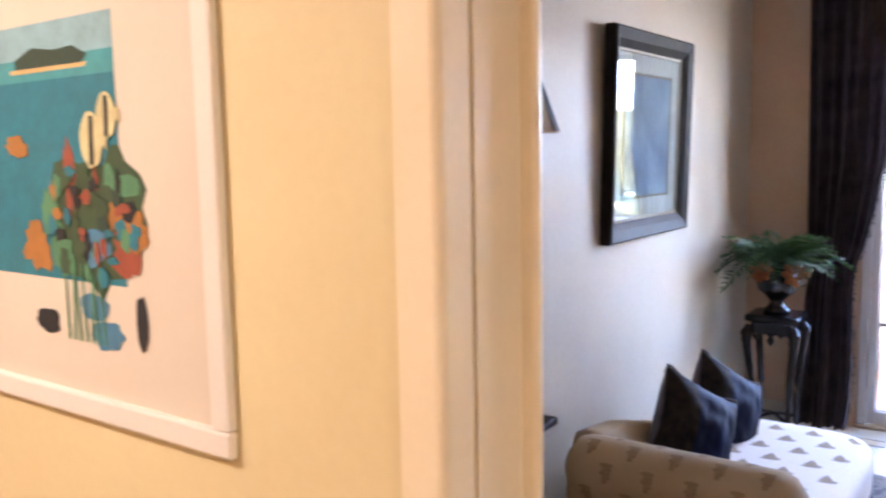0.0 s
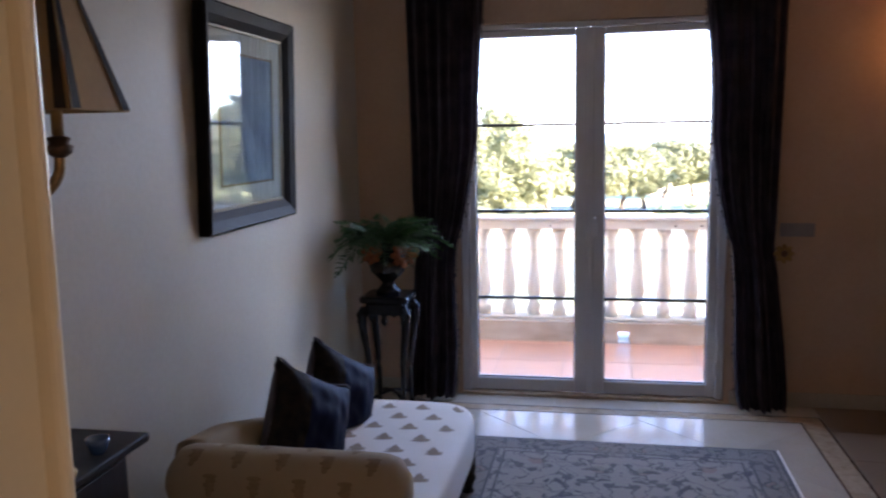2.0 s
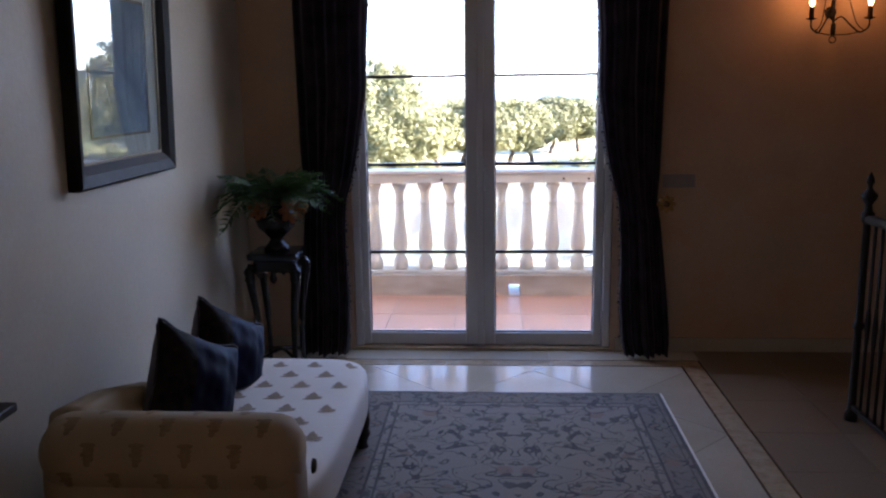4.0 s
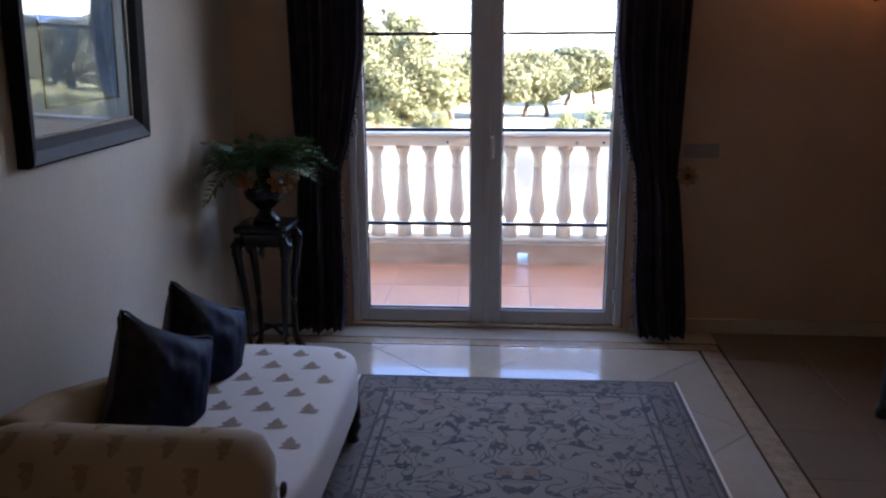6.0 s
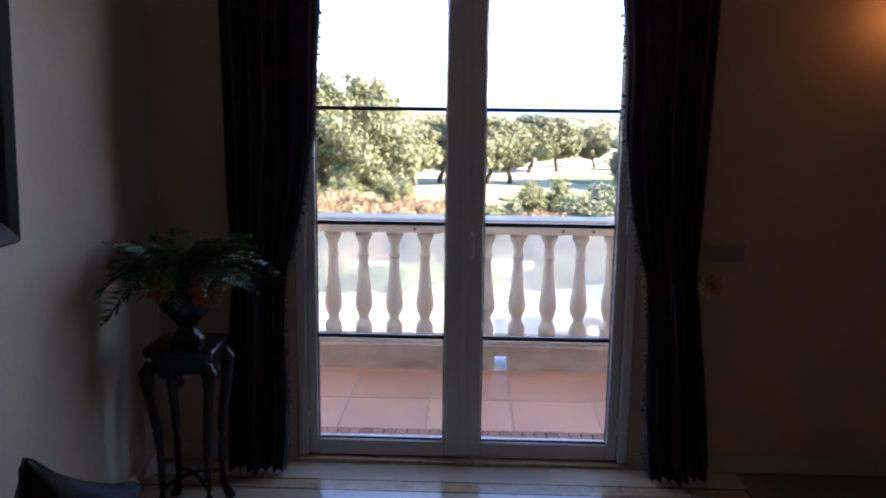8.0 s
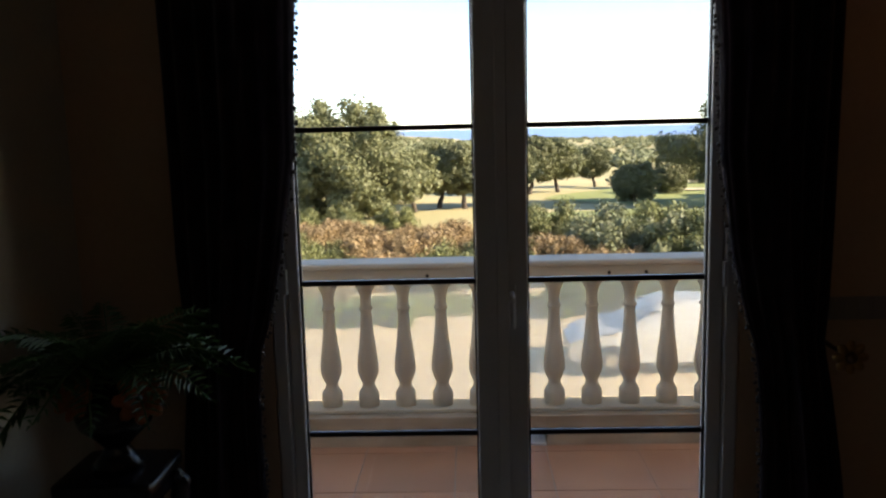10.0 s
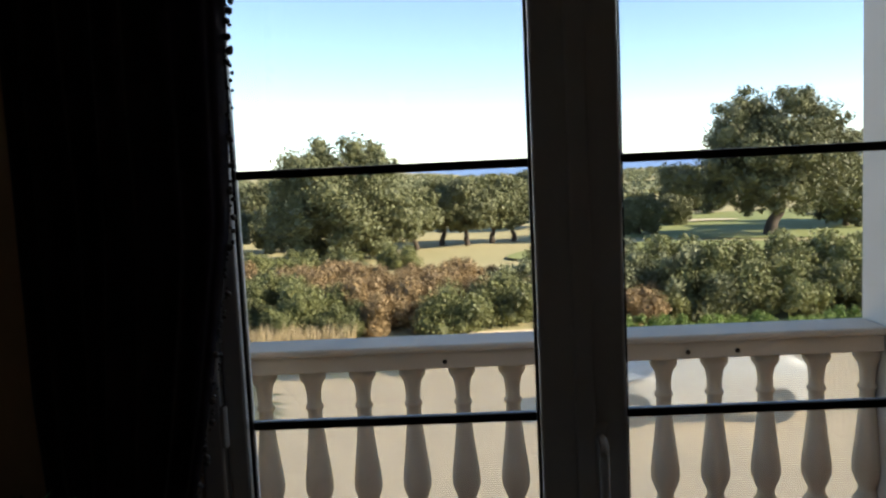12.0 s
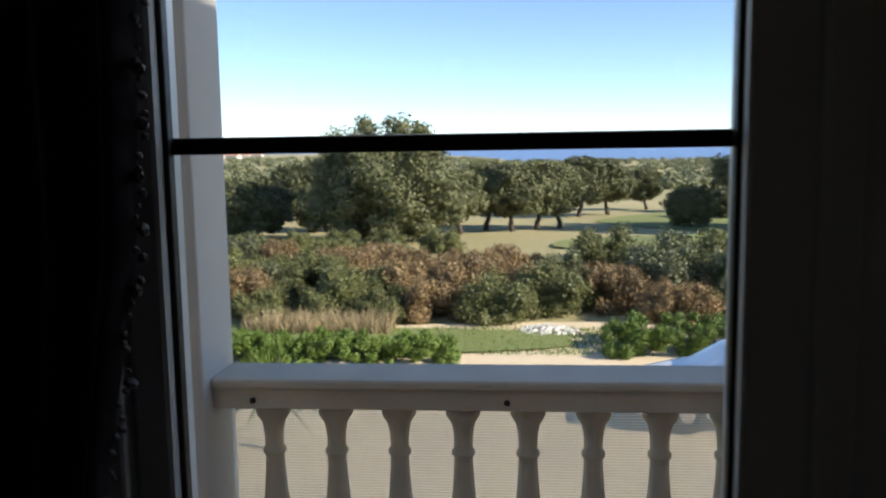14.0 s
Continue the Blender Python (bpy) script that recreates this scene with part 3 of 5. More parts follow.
def oak(name_seed, height, spread, lean, label, clear=0.3, leaves=30000, size=0.085):
    """Cork oak; clear: the share of the height below the foliage."""
    rg = random.Random(name_seed)
    t = thing("cork_oak", (0, 0, 0), label, "tree", "oaks on the golf course")
    k = height / 8
    fork = max(0.2, clear * 0.8) * height
    trunk = curve([(0, 0, -0.3), (lean * 0.4, 0.1, fork * 0.5), (lean, 0.0, fork), (lean * 1.3, 0.1, height * 0.55)], 4)
    part("trunk", tube(trunk, [0.40 * k * (1 - 0.6 * i / (len(trunk) - 1)) for i in range(len(trunk))], 9), M_BARK, t, "", True)
    blobs = []
    mid = height * (1 + clear) / 2
    half = height * (1 - clear) / 2
    lumps = 44
    for i in range(lumps):
        up = 1 - 2 * (i + 0.5) / lumps
        a = i * 2.39996 + rg.uniform(-0.25, 0.25)
        wave = 0.80 + 0.46 * noise.noise((math.cos(a) * 1.1, math.sin(a) * 1.1, up * 1.4 + name_seed))
        ring = math.sqrt(1 - up * up) if up > 0 else (1 - up * up) ** 0.25
        zz = mid + half * 0.84 * up * (wave + 0.12 if up > 0 else 1.0)
        tip = (lean + spread * wave * ring * math.cos(a), spread * wave * ring * math.sin(a) * 0.9, zz)
        if i % 8 == 3:
            pts = curve([(lean, 0, fork * 0.95), (lean + tip[0] * 0.4, tip[1] * 0.4, (fork + zz) / 2 + 0.2), tip], 4)
            part("limb", tube(pts, [0.2 * k * (1 - 0.8 * j / (len(pts) - 1)) for j in range(len(pts))], 6), M_BARK, t, "", True)
        q = min(spread, half) * rg.uniform(0.16, 0.38)
        blobs.append((*tip, q))
        for _ in range(5):
            d = Vector((rg.gauss(0, 1), rg.gauss(0, 1), rg.gauss(0, 1))).normalized() * q * rg.uniform(0.75, 1.2)
            blobs.append((tip[0] + d.x, tip[1] + d.y, tip[2] + d.z * 0.8, q * rg.uniform(0.25, 0.55)))
    for i in range(7):
        blobs.append((lean + 0.38 * spread * math.cos(i * 0.9), 0.38 * spread * math.sin(i * 0.9), mid + half * 0.1 * (i % 3 - 1), min(spread, half) * 0.62))
    crown = new("crown", cloud_mesh("crown", blobs, leaves, size, name_seed, M_OAK))
    crown.parent = t
    return t


def shrub_mesh(seed, w, h, count, size, material):
    rg = random.Random(seed)
    blobs = []
    for _ in range(34):
        a, r = rg.random() * 6.28, rg.random() ** 0.5 * w * 0.85
        q = h * rg.uniform(0.10, 0.27)
        blobs.append((r * math.cos(a), r * math.sin(a), max(q * 0.6, (h - q) * rg.uniform(0.1, 1.0) * (1 - 0.45 * (r / w) ** 2)), q))
    return cloud_mesh("shrub", blobs, count, size, seed, material, 1.2, 1.0, True, 300)


def plant(ob, x, y, turn=0, scale=1.0, dz=0.0):
    return copy_thing(ob, pose(x, y, ground_z(x, y) + dz, 0, 0, turn) @ Matrix.Diagonal((scale, scale, scale, 1)))


OAK_LABEL = "broad dark green cork oak with a gnarled trunk"
oaks = [oak(11, 7.6, 4.9, 0.3, "broad dense cork oak with foliage down to the scrub", 0.03, 70000, 0.085),
        oak(12, 4.9, 2.7, -0.2, OAK_LABEL, 0.13),
        oak(13, 9.8, 6.0, 0.9, "large dark cork oak standing in the mown fairway", 0.13, 70000, 0.09),
        oak(15, 4.7, 1.9, 0.25, "cork oak with a forked bare trunk on dry grass", 0.22, 26000)]
placed = [(0, -8.5, 50, 0, 1.0), (1, -17.2, 53, 40, 0.95), (1, -21.2, 58, 80, 0.95), (1, -14.2, 60, 0, 0.85), (1, -25.5, 62, 10, 1.0), (1, -29.5, 60, 66, 1.1), (1, -19.0, 70, 300, 1.1), (1, -33.0, 70, 15, 1.2),
          (3, -3.9, 56, 200, 0.95), (3, -2.3, 60, 20, 1.05), (3, -0.3, 58, 120, 1.02), (3, 1.5, 60, 60, 1.06), (3, 3.1, 61, 250, 1.0), (1, -6.0, 66, 33, 0.9),
          (3, 5.4, 72, 10, 1.1), (3, 8.2, 74, 150, 1.05), (3, 12.6, 81, 210, 0.85), (1, 12.7, 61, 300, 0.70), (1, 17.2, 69, 75, 0.62), (3, 19.5, 76, 15, 1.0),
          (2, 20.4, 56, 0, 1.0), (1, 28.5, 62, 45, 1.25), (1, 34.5, 66, 95, 1.3), (1, 24.5, 84, 15, 0.9), (1, 43.0, 74, 200, 1.3)]
for k, x, y, a, s in placed:
    plant(oaks[k], x, y, a, s, -0.35 if k < 2 else 0.0)
for o in oaks:
    for c in list(o.children):
        bpy.data.objects.remove(c)
    bpy.data.objects.remove(o)

# scrub between drive and golf course
SCRUB = []
for i, (mt, lab) in enumerate(((M_SCRUB, "dense olive green wild shrub"), (M_RUSSET, "tangled russet bramble thicket"), (M_GREYSCRUB, "grey-green wild shrub beyond the drive"), (M_RUSSET, "dry reddish brown bramble beyond the drive"), (M_SCRUB, "dark green rounded wild bush"))):
    ob = new("shrub", shrub_mesh(30 + i, 1.25, 1.55, 10500, 0.036, mt))
    SCRUB.append(tagged(ob, lab, "shrub", "shrubs beyond the drive"))
rg = random.Random(5)
for row, y in enumerate((22.9, 24.4, 26.1, 28.2, 30.5, 33.0)):
    x = -15.0 + 0.7 * (row % 2)
    while x < 19:
        front = row < 2
        if x < -7.5:
            k = rg.choice((0, 4, 0, 1, 2))
        elif x < -5.2:
            k = rg.choice((4, 4, 0)) if front else rg.choice((1, 3, 0))
        elif x < -1.4:
            k = rg.choice((1, 3, 3, 0)) if front else rg.choice((1, 3, 1, 3, 0))
        elif x < 2.4:
            k = rg.choice((2, 2, 4, 0)) if front else rg.choice((1, 3, 2, 3))
        elif x < 4.6:
            k = rg.choice((3, 1, 4))
        else:
            k = rg.choice((0, 4, 0, 0, 2))
        big = 1.35 if (x > 4.8 and 23.5 < y < 29) else 0.6 if (x > 2.2 and y > 29.5) else 1.0
        if not (3.2 < x < 9 and y > 29.5) and not (-0.3 < x < 3.4 and row < 1):
            plant(SCRUB[k], x + rg.uniform(-0.4, 0.4), y + rg.uniform(-0.5, 0.5), rg.uniform(0, 360), big * rg.choice((0.6, 0.75, 0.9, 1.05, 1.15)), -0.05)
        x += rg.uniform(1.35, 2.0)
for y in (35.5, 38.5, 42):
    x = -22.0
    while x < -4.0:
        plant(SCRUB[rg.choice((0, 4, 0, 1, 2))], x, y + rg.uniform(-1, 1), rg.uniform(0, 360), rg.uniform(0.75, 1.05))
        x += rg.uniform(1.8, 2.8)
for k, x, y, s in ((4, 3.5, 32.5, 1.42), (0, 14.2, 29.0, 1.3), (4, 15.8, 30.5, 1.3)):
    plant(SCRUB[k], x, y, 30, s)
for o in SCRUB:
    bpy.data.objects.remove(o)


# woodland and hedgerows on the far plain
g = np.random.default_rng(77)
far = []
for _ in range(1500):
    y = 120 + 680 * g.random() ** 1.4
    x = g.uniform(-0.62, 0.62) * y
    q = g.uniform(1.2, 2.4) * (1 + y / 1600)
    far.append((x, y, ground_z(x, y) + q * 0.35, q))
# grey shrub leaves on the far trees stand in for distance haze
tagged(new("far_woodland", cloud_mesh("far_woodland", far, 110000, 0.36, 78, M_GREYSCRUB, 0.75, 0.6)), "distant woodland on the plain, leaves greyed for haze", "woodland", kind="stuff")
# a few white houses far away on the plain
rg = random.Random(9)
for i in range(10):
    y = rg.uniform(800, 1500)
    x = y * rg.uniform(-0.40, -0.20)
    w_, d_, h_ = rg.uniform(8, 16), rg.uniform(7, 10), rg.uniform(3, 4.5)
    hs = thing("far_house", (x, y, ground_z(x, y)), "small white house far away on the plain", "house", "houses on the plain", turn=rg.uniform(-20, 20))
    part("wall", box(-w_ / 2, w_ / 2, -d_ / 2, d_ / 2, -1, h_), M_STUCCO, hs)
    bm = bmesh.new()
    vs = [bm.verts.new(q) for q in ((-w_ / 2 - 0.4, -d_ / 2 - 0.4, h_), (w_ / 2 + 0.4, -d_ / 2 - 0.4, h_), (w_ / 2 + 0.4, d_ / 2 + 0.4, h_), (-w_ / 2 - 0.4, d_ / 2 + 0.4, h_), (-w_ / 2, 0, h_ + 1.8), (w_ / 2, 0, h_ + 1.8))]
    for q in ((0, 1, 5, 4), (2, 3, 4, 5), (1, 2, 5), (3, 0, 4), (3, 2, 1, 0)):
        bm.faces.new([vs[j] for j in q])
    part("roof", bm, M_TERRA, hs, "tiled roof")


def blades(name, x0, x1, y0, y1, h, count, material, seed, label, category):
    """Tufts of upright blades."""
    g = np.random.default_rng(seed)
    x, y = g.uniform(x0, x1, count), g.uniform(y0, y1, count)
    z = np.array([ground_z(a, b) for a, b in zip(x, y)])
    hh = h * g.uniform(0.5, 1.1, count) * (0.6 + 0.6 * g.random(count))
    a = g.uniform(0, 6.28, count)
    w = 0.018
    lean = g.normal(0, 0.35, (count, 2)) * hh[:, None]
    p0 = np.stack([x - w * np.cos(a), y - w * np.sin(a), z], 1)
    p1 = np.stack([x + w * np.cos(a), y + w * np.sin(a), z], 1)
    p2 = np.stack([x + lean[:, 0], y + lean[:, 1], z + hh], 1)
    me = bpy.data.meshes.new(name)
    me.from_pydata(np.stack([p0, p1, p2], 1).reshape(-1, 3).tolist(), [], np.arange(count * 3).reshape(-1, 3).tolist())
    me.materials.append(material)
    return tagged(new(name, me), label, category, kind="stuff")


blades("dry_grass", -7.5, -3.6, 20.6, 22.0, 0.62, 2600, M_STRAW, 4, "tall straw coloured dry grass", "grass")
blades("verge_grass", -12, 3.0, 18.6, 21.6, 0.16, 14000, M_HEDGE, 6, "short green verge grass beside the drive", "grass")


def yucca(x, y, n_, length, seed):
    rg = random.Random(seed)
    t = thing("yucca", (x, y, ground_z(x, y) + 0.06), "spiky green yucca growing beside the drive", "plant", "yuccas by the drive")
    bm = bmesh.new()
    for i in range(n_):
        a, up = i * 2.4, rg.uniform(-0.4, 1.4)
        d = Vector((math.cos(a) * math.cos(up), math.sin(a) * math.cos(up), math.sin(up)))
        side = Vector((-math.sin(a), math.cos(a), 0)) * 0.022
        base = Vector((0, 0, 0.95))
        mid, tip = base + d * length * 0.55, base + d * length + Vector((0, 0, -0.18 * length))
        vs = [bm.verts.new(q) for q in (base - side * 0.6, base + side * 0.6, mid + side, tip, mid - side)]
        bm.faces.new(vs)
    part("leaves", bm, M_HEDGE, t)
    part("trunk", tube([(0, 0, -0.1), (0.03, 0, 0.5), (0, 0, 0.98)], [0.06, 0.045, 0.05], 8), M_BARK, t, "", True)


yucca(-4.35, 12.2, 60, 0.95, 3)


def hedge(x0, x1, y0, y1, h, seed, label):
    rg = random.Random(seed)
    blobs = []
    n = int((x1 - x0) / 0.18)
    for i in range(n):
        for j in range(5):
            q = h * rg.uniform(0.14, 0.26)
            blobs.append((x0 + (i + rg.random()) * (x1 - x0) / n, y0 + (j + rg.random()) * (y1 - y0) / 5, h * rg.uniform(0.25, 1.0) - q * 0.8, q))
    ob = new("hedge", cloud_mesh("hedge", blobs, int(9000 * (x1 - x0)), 0.026, seed, M_HEDGE, 1.0, 1.0, True, 900))
    zz = ground_z((x0 + x1) / 2, y0)
    ob.location.z = zz
    return tagged(ob, label, "hedge", "clipped hedges by the drive")


hedge(-9.5, -1.7, 17.5, 19.0, 0.66, 41, "low bright green clipped hedge beside the drive")
hedge(1.95, 10.5, 18.2, 20.4, 0.80, 42, "bright green clipped hedge beside the parked car")
# heap of white rubble at the edge of the drive
heap = thing("rubble_heap", (0.62, 21.2, ground_z(0.62, 21.2)), "low heap of white stone rubble beside the drive", "rubble")
rg = random.Random(8)
bm = bmesh.new()
for i in range(260):
    a, r = rg.random() * 6.28, rg.random() ** 0.6
    s = rg.uniform(0.03, 0.11)
    mtx = pose(r * 0.85 * math.cos(a), r * 0.75 * math.sin(a), 0.02 + 0.14 * (1 - r), rg.uniform(0, 360), rg.uniform(0, 360), rg.uniform(0, 360)) @ Matrix.Diagonal((s, s * 0.7, s * 0.6, 1))
    bmesh.ops.create_icosphere(bm, subdivisions=1, radius=1, matrix=mtx)
part("stones", bm, M_RUBBLE, heap)

# ---- parked car below the balcony ----
car = thing("car", (3.95, 14.0, ground_z(3.95, 14.0) + 0.04), "white parked car below the balcony", "car", turn=0)
def car_section(u):
    """Half-width and upper and lower height along the car, nose to tail."""
    top = np.interp(u, (0, 0.06, 0.25, 0.40, 0.5, 0.72, 0.88, 0.97, 1), (0.62, 0.78, 0.93, 1.36, 1.47, 1.44, 1.22, 0.98, 0.7))
    half = np.interp(u, (0, 0.05, 0.2, 0.8, 0.95, 1), (0.62, 0.78, 0.87, 0.87, 0.8, 0.66))
    return half, top


def car_skin(u, v):
    half, top = car_section(u)
    a = math.pi * v
    belt = min(top, 0.92)
    if v < 0.18 or v > 0.82:
        q = v / 0.18 if v < 0.5 else (1 - v) / 0.18
        y = half * (0.94 + 0.06 * q)
        z = 0.28 + (belt - 0.28) * q
    else:
        q = (v - 0.18) / 0.64
        k = math.sin(math.pi * q) ** 0.45
        y = half * (1 - 0.2 * k * (top > 1.0)) * min(1, 1.25 * abs(math.cos(math.pi * q)) ** 0.6)
        z = belt + (top - belt) * k
    return Vector((-2.1 + 4.2 * u, y if v < 0.5 else -y, z))


part("body", grid_surface(car_skin, 41, 33), M_CARPAINT, car, "", True)
M_CARGLASS = mat("dark_car_glass", (0.02, 0.025, 0.03), (0.015, 0.02, 0.022), 4, 0.08, coat=0.5)
for s in (-1, 1):
    part("side_window", box(-0.55, 0.95, s * 0.73 - 0.01, s * 0.73 + 0.01, 0.98, 1.28, 0.008), M_CARGLASS, car, "dark side window")
for x in (-1.3, 1.3):
    for s in (-1, 1):
        tyre = part("wheel", lathe([(0.20, -0.09), (0.30, -0.1), (0.325, -0.07), (0.325, 0.07), (0.30, 0.1), (0.20, 0.09)], 24), M_TYRE, car, "black tyre", True)
        tyre.matrix_basis = pose(x, s * 0.76, 0.325, 90, 0, 0)
        part("rim", lathe([(0.05, -0.095), (0.2, -0.085), (0.2, 0.085), (0.05, 0.095)], 12), M_CHROME, tyre, "bright wheel rim")

# ---- curtains ----
def curtain(s, label):
    """Tied-back full-length curtain; s is -1 beside the left leaf, 1 beside the right one."""
    t = thing("curtain", (0, 0, 0), label, "curtain", "door curtains")
    zs = [2.62, 2.2, 1.85, 1.55, 1.25, 1.05, 0.93, 0.80, 0.6, 0.35, 0.12, 0.015]
    inner = [0.60, 0.625, 0.655, 0.66, 0.70, 0.745, 0.785, 0.795, 0.80, 0.80, 0.815, 0.84] if s > 0 else [0.60, 0.615, 0.635, 0.647, 0.70, 0.745, 0.785, 0.79, 0.785, 0.775, 0.785, 0.80]
    outer = [1.06, 1.04, 1.035, 1.03, 1.025, 1.02, 1.01, 1.03, 1.05, 1.075, 1.095, 1.09] if s > 0 else [1.07, 1.06, 1.055, 1.052, 1.05, 1.04, 1.03, 1.04, 1.05, 1.055, 1.06, 1.055]
    depth = [0.05, 0.05, 0.055, 0.06, 0.055, 0.045, 0.03, 0.04, 0.055, 0.06, 0.065, 0.07]

    def skin(u, v, back=0.0):
        z = 2.62 + (0.015 - 2.62) * v
        zi = [-q for q in zs]
        i, o, d = np.interp(-z, zi, inner), np.interp(-z, zi, outer), np.interp(-z, zi, depth)
        w = math.sin(u * 2 * math.pi * 6.5 + 0.8 * math.sin(z * 2)) * d * 0.36 + 0.4 * d * math.sin(u * 2 * math.pi * 2.3 + z)
        bulge = 0.05 * math.sin(math.pi * u)
        hang = np.interp(z, (0.5, 1.0), (0.115, 0.072))
        return Vector((s * (i + (o - i) * u), WALL_Y - hang - bulge - w + back, z))
    bm = grid_surface(lambda u, v: skin(u, v), 90, 60)
    bmesh.ops.solidify(bm, geom=bm.faces[:], thickness=0.004)
    part("cloth", bm, M_VELVET, t, "dark damask cloth in deep folds", True)
    # tufted braid on the edge by the glass
    bm = bmesh.new()
    rg = random.Random(3)
    k = 210
    for i in range(k):
        p = skin(0.0, 0.03 + 0.96 * (i + rg.random()) / k) + Vector((rg.uniform(-0.005, 0.005), rg.uniform(-0.006, 0.006), 0))
        q = 0.005 * rg.choice((0.6, 0.8, 1.0, 1.5))
        bmesh.ops.create_icosphere(bm, subdivisions=1, radius=1, matrix=pose(p.x - s * 0.006, p.y - 0.006, p.z, rg.uniform(0, 90), rg.uniform(0, 90), 0) @ Matrix.Diagonal((q, q * 0.8, q * 1.1, 1)))
    part("fringe", bm, M_FRINGE, t, "tufted dark braid edging")
    hold = thing("curtain_holdback", (s * 1.035, WALL_Y, 0.918), "gilt flower shaped curtain holdback on the wall", "holdback", "curtain holdbacks")
    part("stem", tube([(0, 0.0, 0), (0, -0.20, 0)], 0.008), M_BRONZE, hold)
    bm = bmesh.new()
    for i in range(8):
        a = 2 * math.pi * i / 8
        bmesh.ops.create_uvsphere(bm, u_segments=10, v_segments=6, radius=1, matrix=pose(0.032 * math.cos(a), -0.205, 0.032 * math.sin(a), 0, -math.degrees(a), 0) @ Matrix.Diagonal((0.024, 0.008, 0.015, 1)))
    part("petals", bm, M_GOLD, hold, "gilt petals", True)
    bm = bmesh.new()
    bmesh.ops.create_uvsphere(bm, u_segments=12, v_segments=8, radius=0.018, matrix=pose(0, -0.212, 0))
    part("boss", bm, M_BRONZE, hold, "dark boss", True)
    return t


curtain(-1, "dark damask curtain tied back, braid edge, beside the glazed door")
curtain(1, "dark damask curtain tied back, braid edge, hanging by the wall")
solo("curtain_pole", tube([(-1.25, WALL_Y - 0.12, 2.64), (1.25, WALL_Y - 0.12, 2.64)], 0.016, 12), M_BRONZE, "dark bronze curtain pole over the door", "curtain pole", smooth=True)

# ---- switch plate ----
sw = thing("switch_plate", (1.142, WALL_Y, 1.025), "grey four-gang switch plate on the wall", "switch")
part("plate", box(-0.092, 0.092, -0.010, 0, -0.038, 0.038, 0.004), M_PLASTIC, sw)
for i in range(4):
    part("rocker", box(-0.082 + 0.042 * i, -0.044 + 0.042 * i, -0.015, -0.0095, -0.028, 0.028, 0.002), M_PLASTIC, sw)

# ---- two-light wall sconce ----
M_FLAME = glow("bulb_glow", (1.0, 0.60, 0.22), 0.7)
M_CANDLE = mat("brown_candle_tube", (0.10, 0.05, 0.025), (0.06, 0.03, 0.015), 30, 0.5)
sc = thing("wall_sconce", (1.925, WALL_Y, 1.93), "wrought iron wall light with two lit candle bulbs", "wall light")
part("backplate", lathe([(0.03, -0.006), (0.032, 0), (0.02, 0.008)], 16), M_IRON, sc).matrix_basis = pose(0, -0.006, 0.02, 90, 0, 0)
part("spine", tube(curve([(0, -0.012, 0.02), (0, -0.04, 0.12), (0, -0.05, 0.20), (0, -0.055, 0.02), (0, -0.06, -0.09)], 6), 0.006), M_IRON, sc, "", True)
part("grip", lathe([(0.008, 0), (0.013, 0.01), (0.013, 0.06), (0.008, 0.07)], 12, at=(0, -0.06, -0.11)), M_IRON, sc, "", True)
part("ring", tube([(0.018 * math.cos(a), -0.06, -0.128 + 0.018 * math.sin(a)) for a in np.linspace(0, 2 * math.pi, 17)], 0.0035, 6), M_IRON, sc, "", True)
for s in (-1, 1):
    x = s * 0.152
    part("arm", tube(curve([(0, -0.06, -0.03), (s * 0.035, -0.075, -0.01), (s * 0.075, -0.11, -0.06), (s * 0.11, -0.14, -0.095), (x * 0.98, -0.15, -0.07), (x, -0.15, -0.03)], 6), 0.0048), M_IRON, sc, "", True)
    part("stay", tube(curve([(0, -0.05, 0.20), (s * 0.055, -0.09, 0.10), (s * 0.09, -0.13, -0.04), (s * 0.125, -0.15, -0.085)], 6), 0.003), M_IRON, sc, "", True)
    part("drip_pan", lathe([(0.006, 0), (0.026, 0.006), (0.028, 0.011), (0.008, 0.012)], 14, at=(x, -0.15, -0.03)), M_IRON, sc, "", True)
    part("candle_tube", lathe([(0.0125, 0), (0.0125, 0.055), (0.010, 0.058)], 12, at=(x, -0.15, -0.018)), M_CANDLE, sc, "brown candle sleeve", True)
    part("bulb", lathe([(0.007, 0), (0.014, 0.015), (0.015, 0.023), (0.010, 0.037), (0.002, 0.05)], 14, at=(x, -0.15, 0.041)), M_FLAME, sc, "glowing candle bulb", True)
    lamp = new("sconce_glow", bpy.data.lights.new("sconce_glow", "POINT"))
    lamp.data.energy, lamp.data.color, lamp.data.shadow_soft_size = 0.066, (1.0, 0.42, 0.13), 0.03
    lamp.location = (1.925 + x, WALL_Y - 0.15, 1.93 + 0.125)
part("hoop", tube(curve([(-0.125, -0.15, -0.09), (-0.05, -0.12, -0.105), (0.05, -0.12, -0.105), (0.125, -0.15, -0.09)], 6), 0.003), M_IRON, sc, "", True)

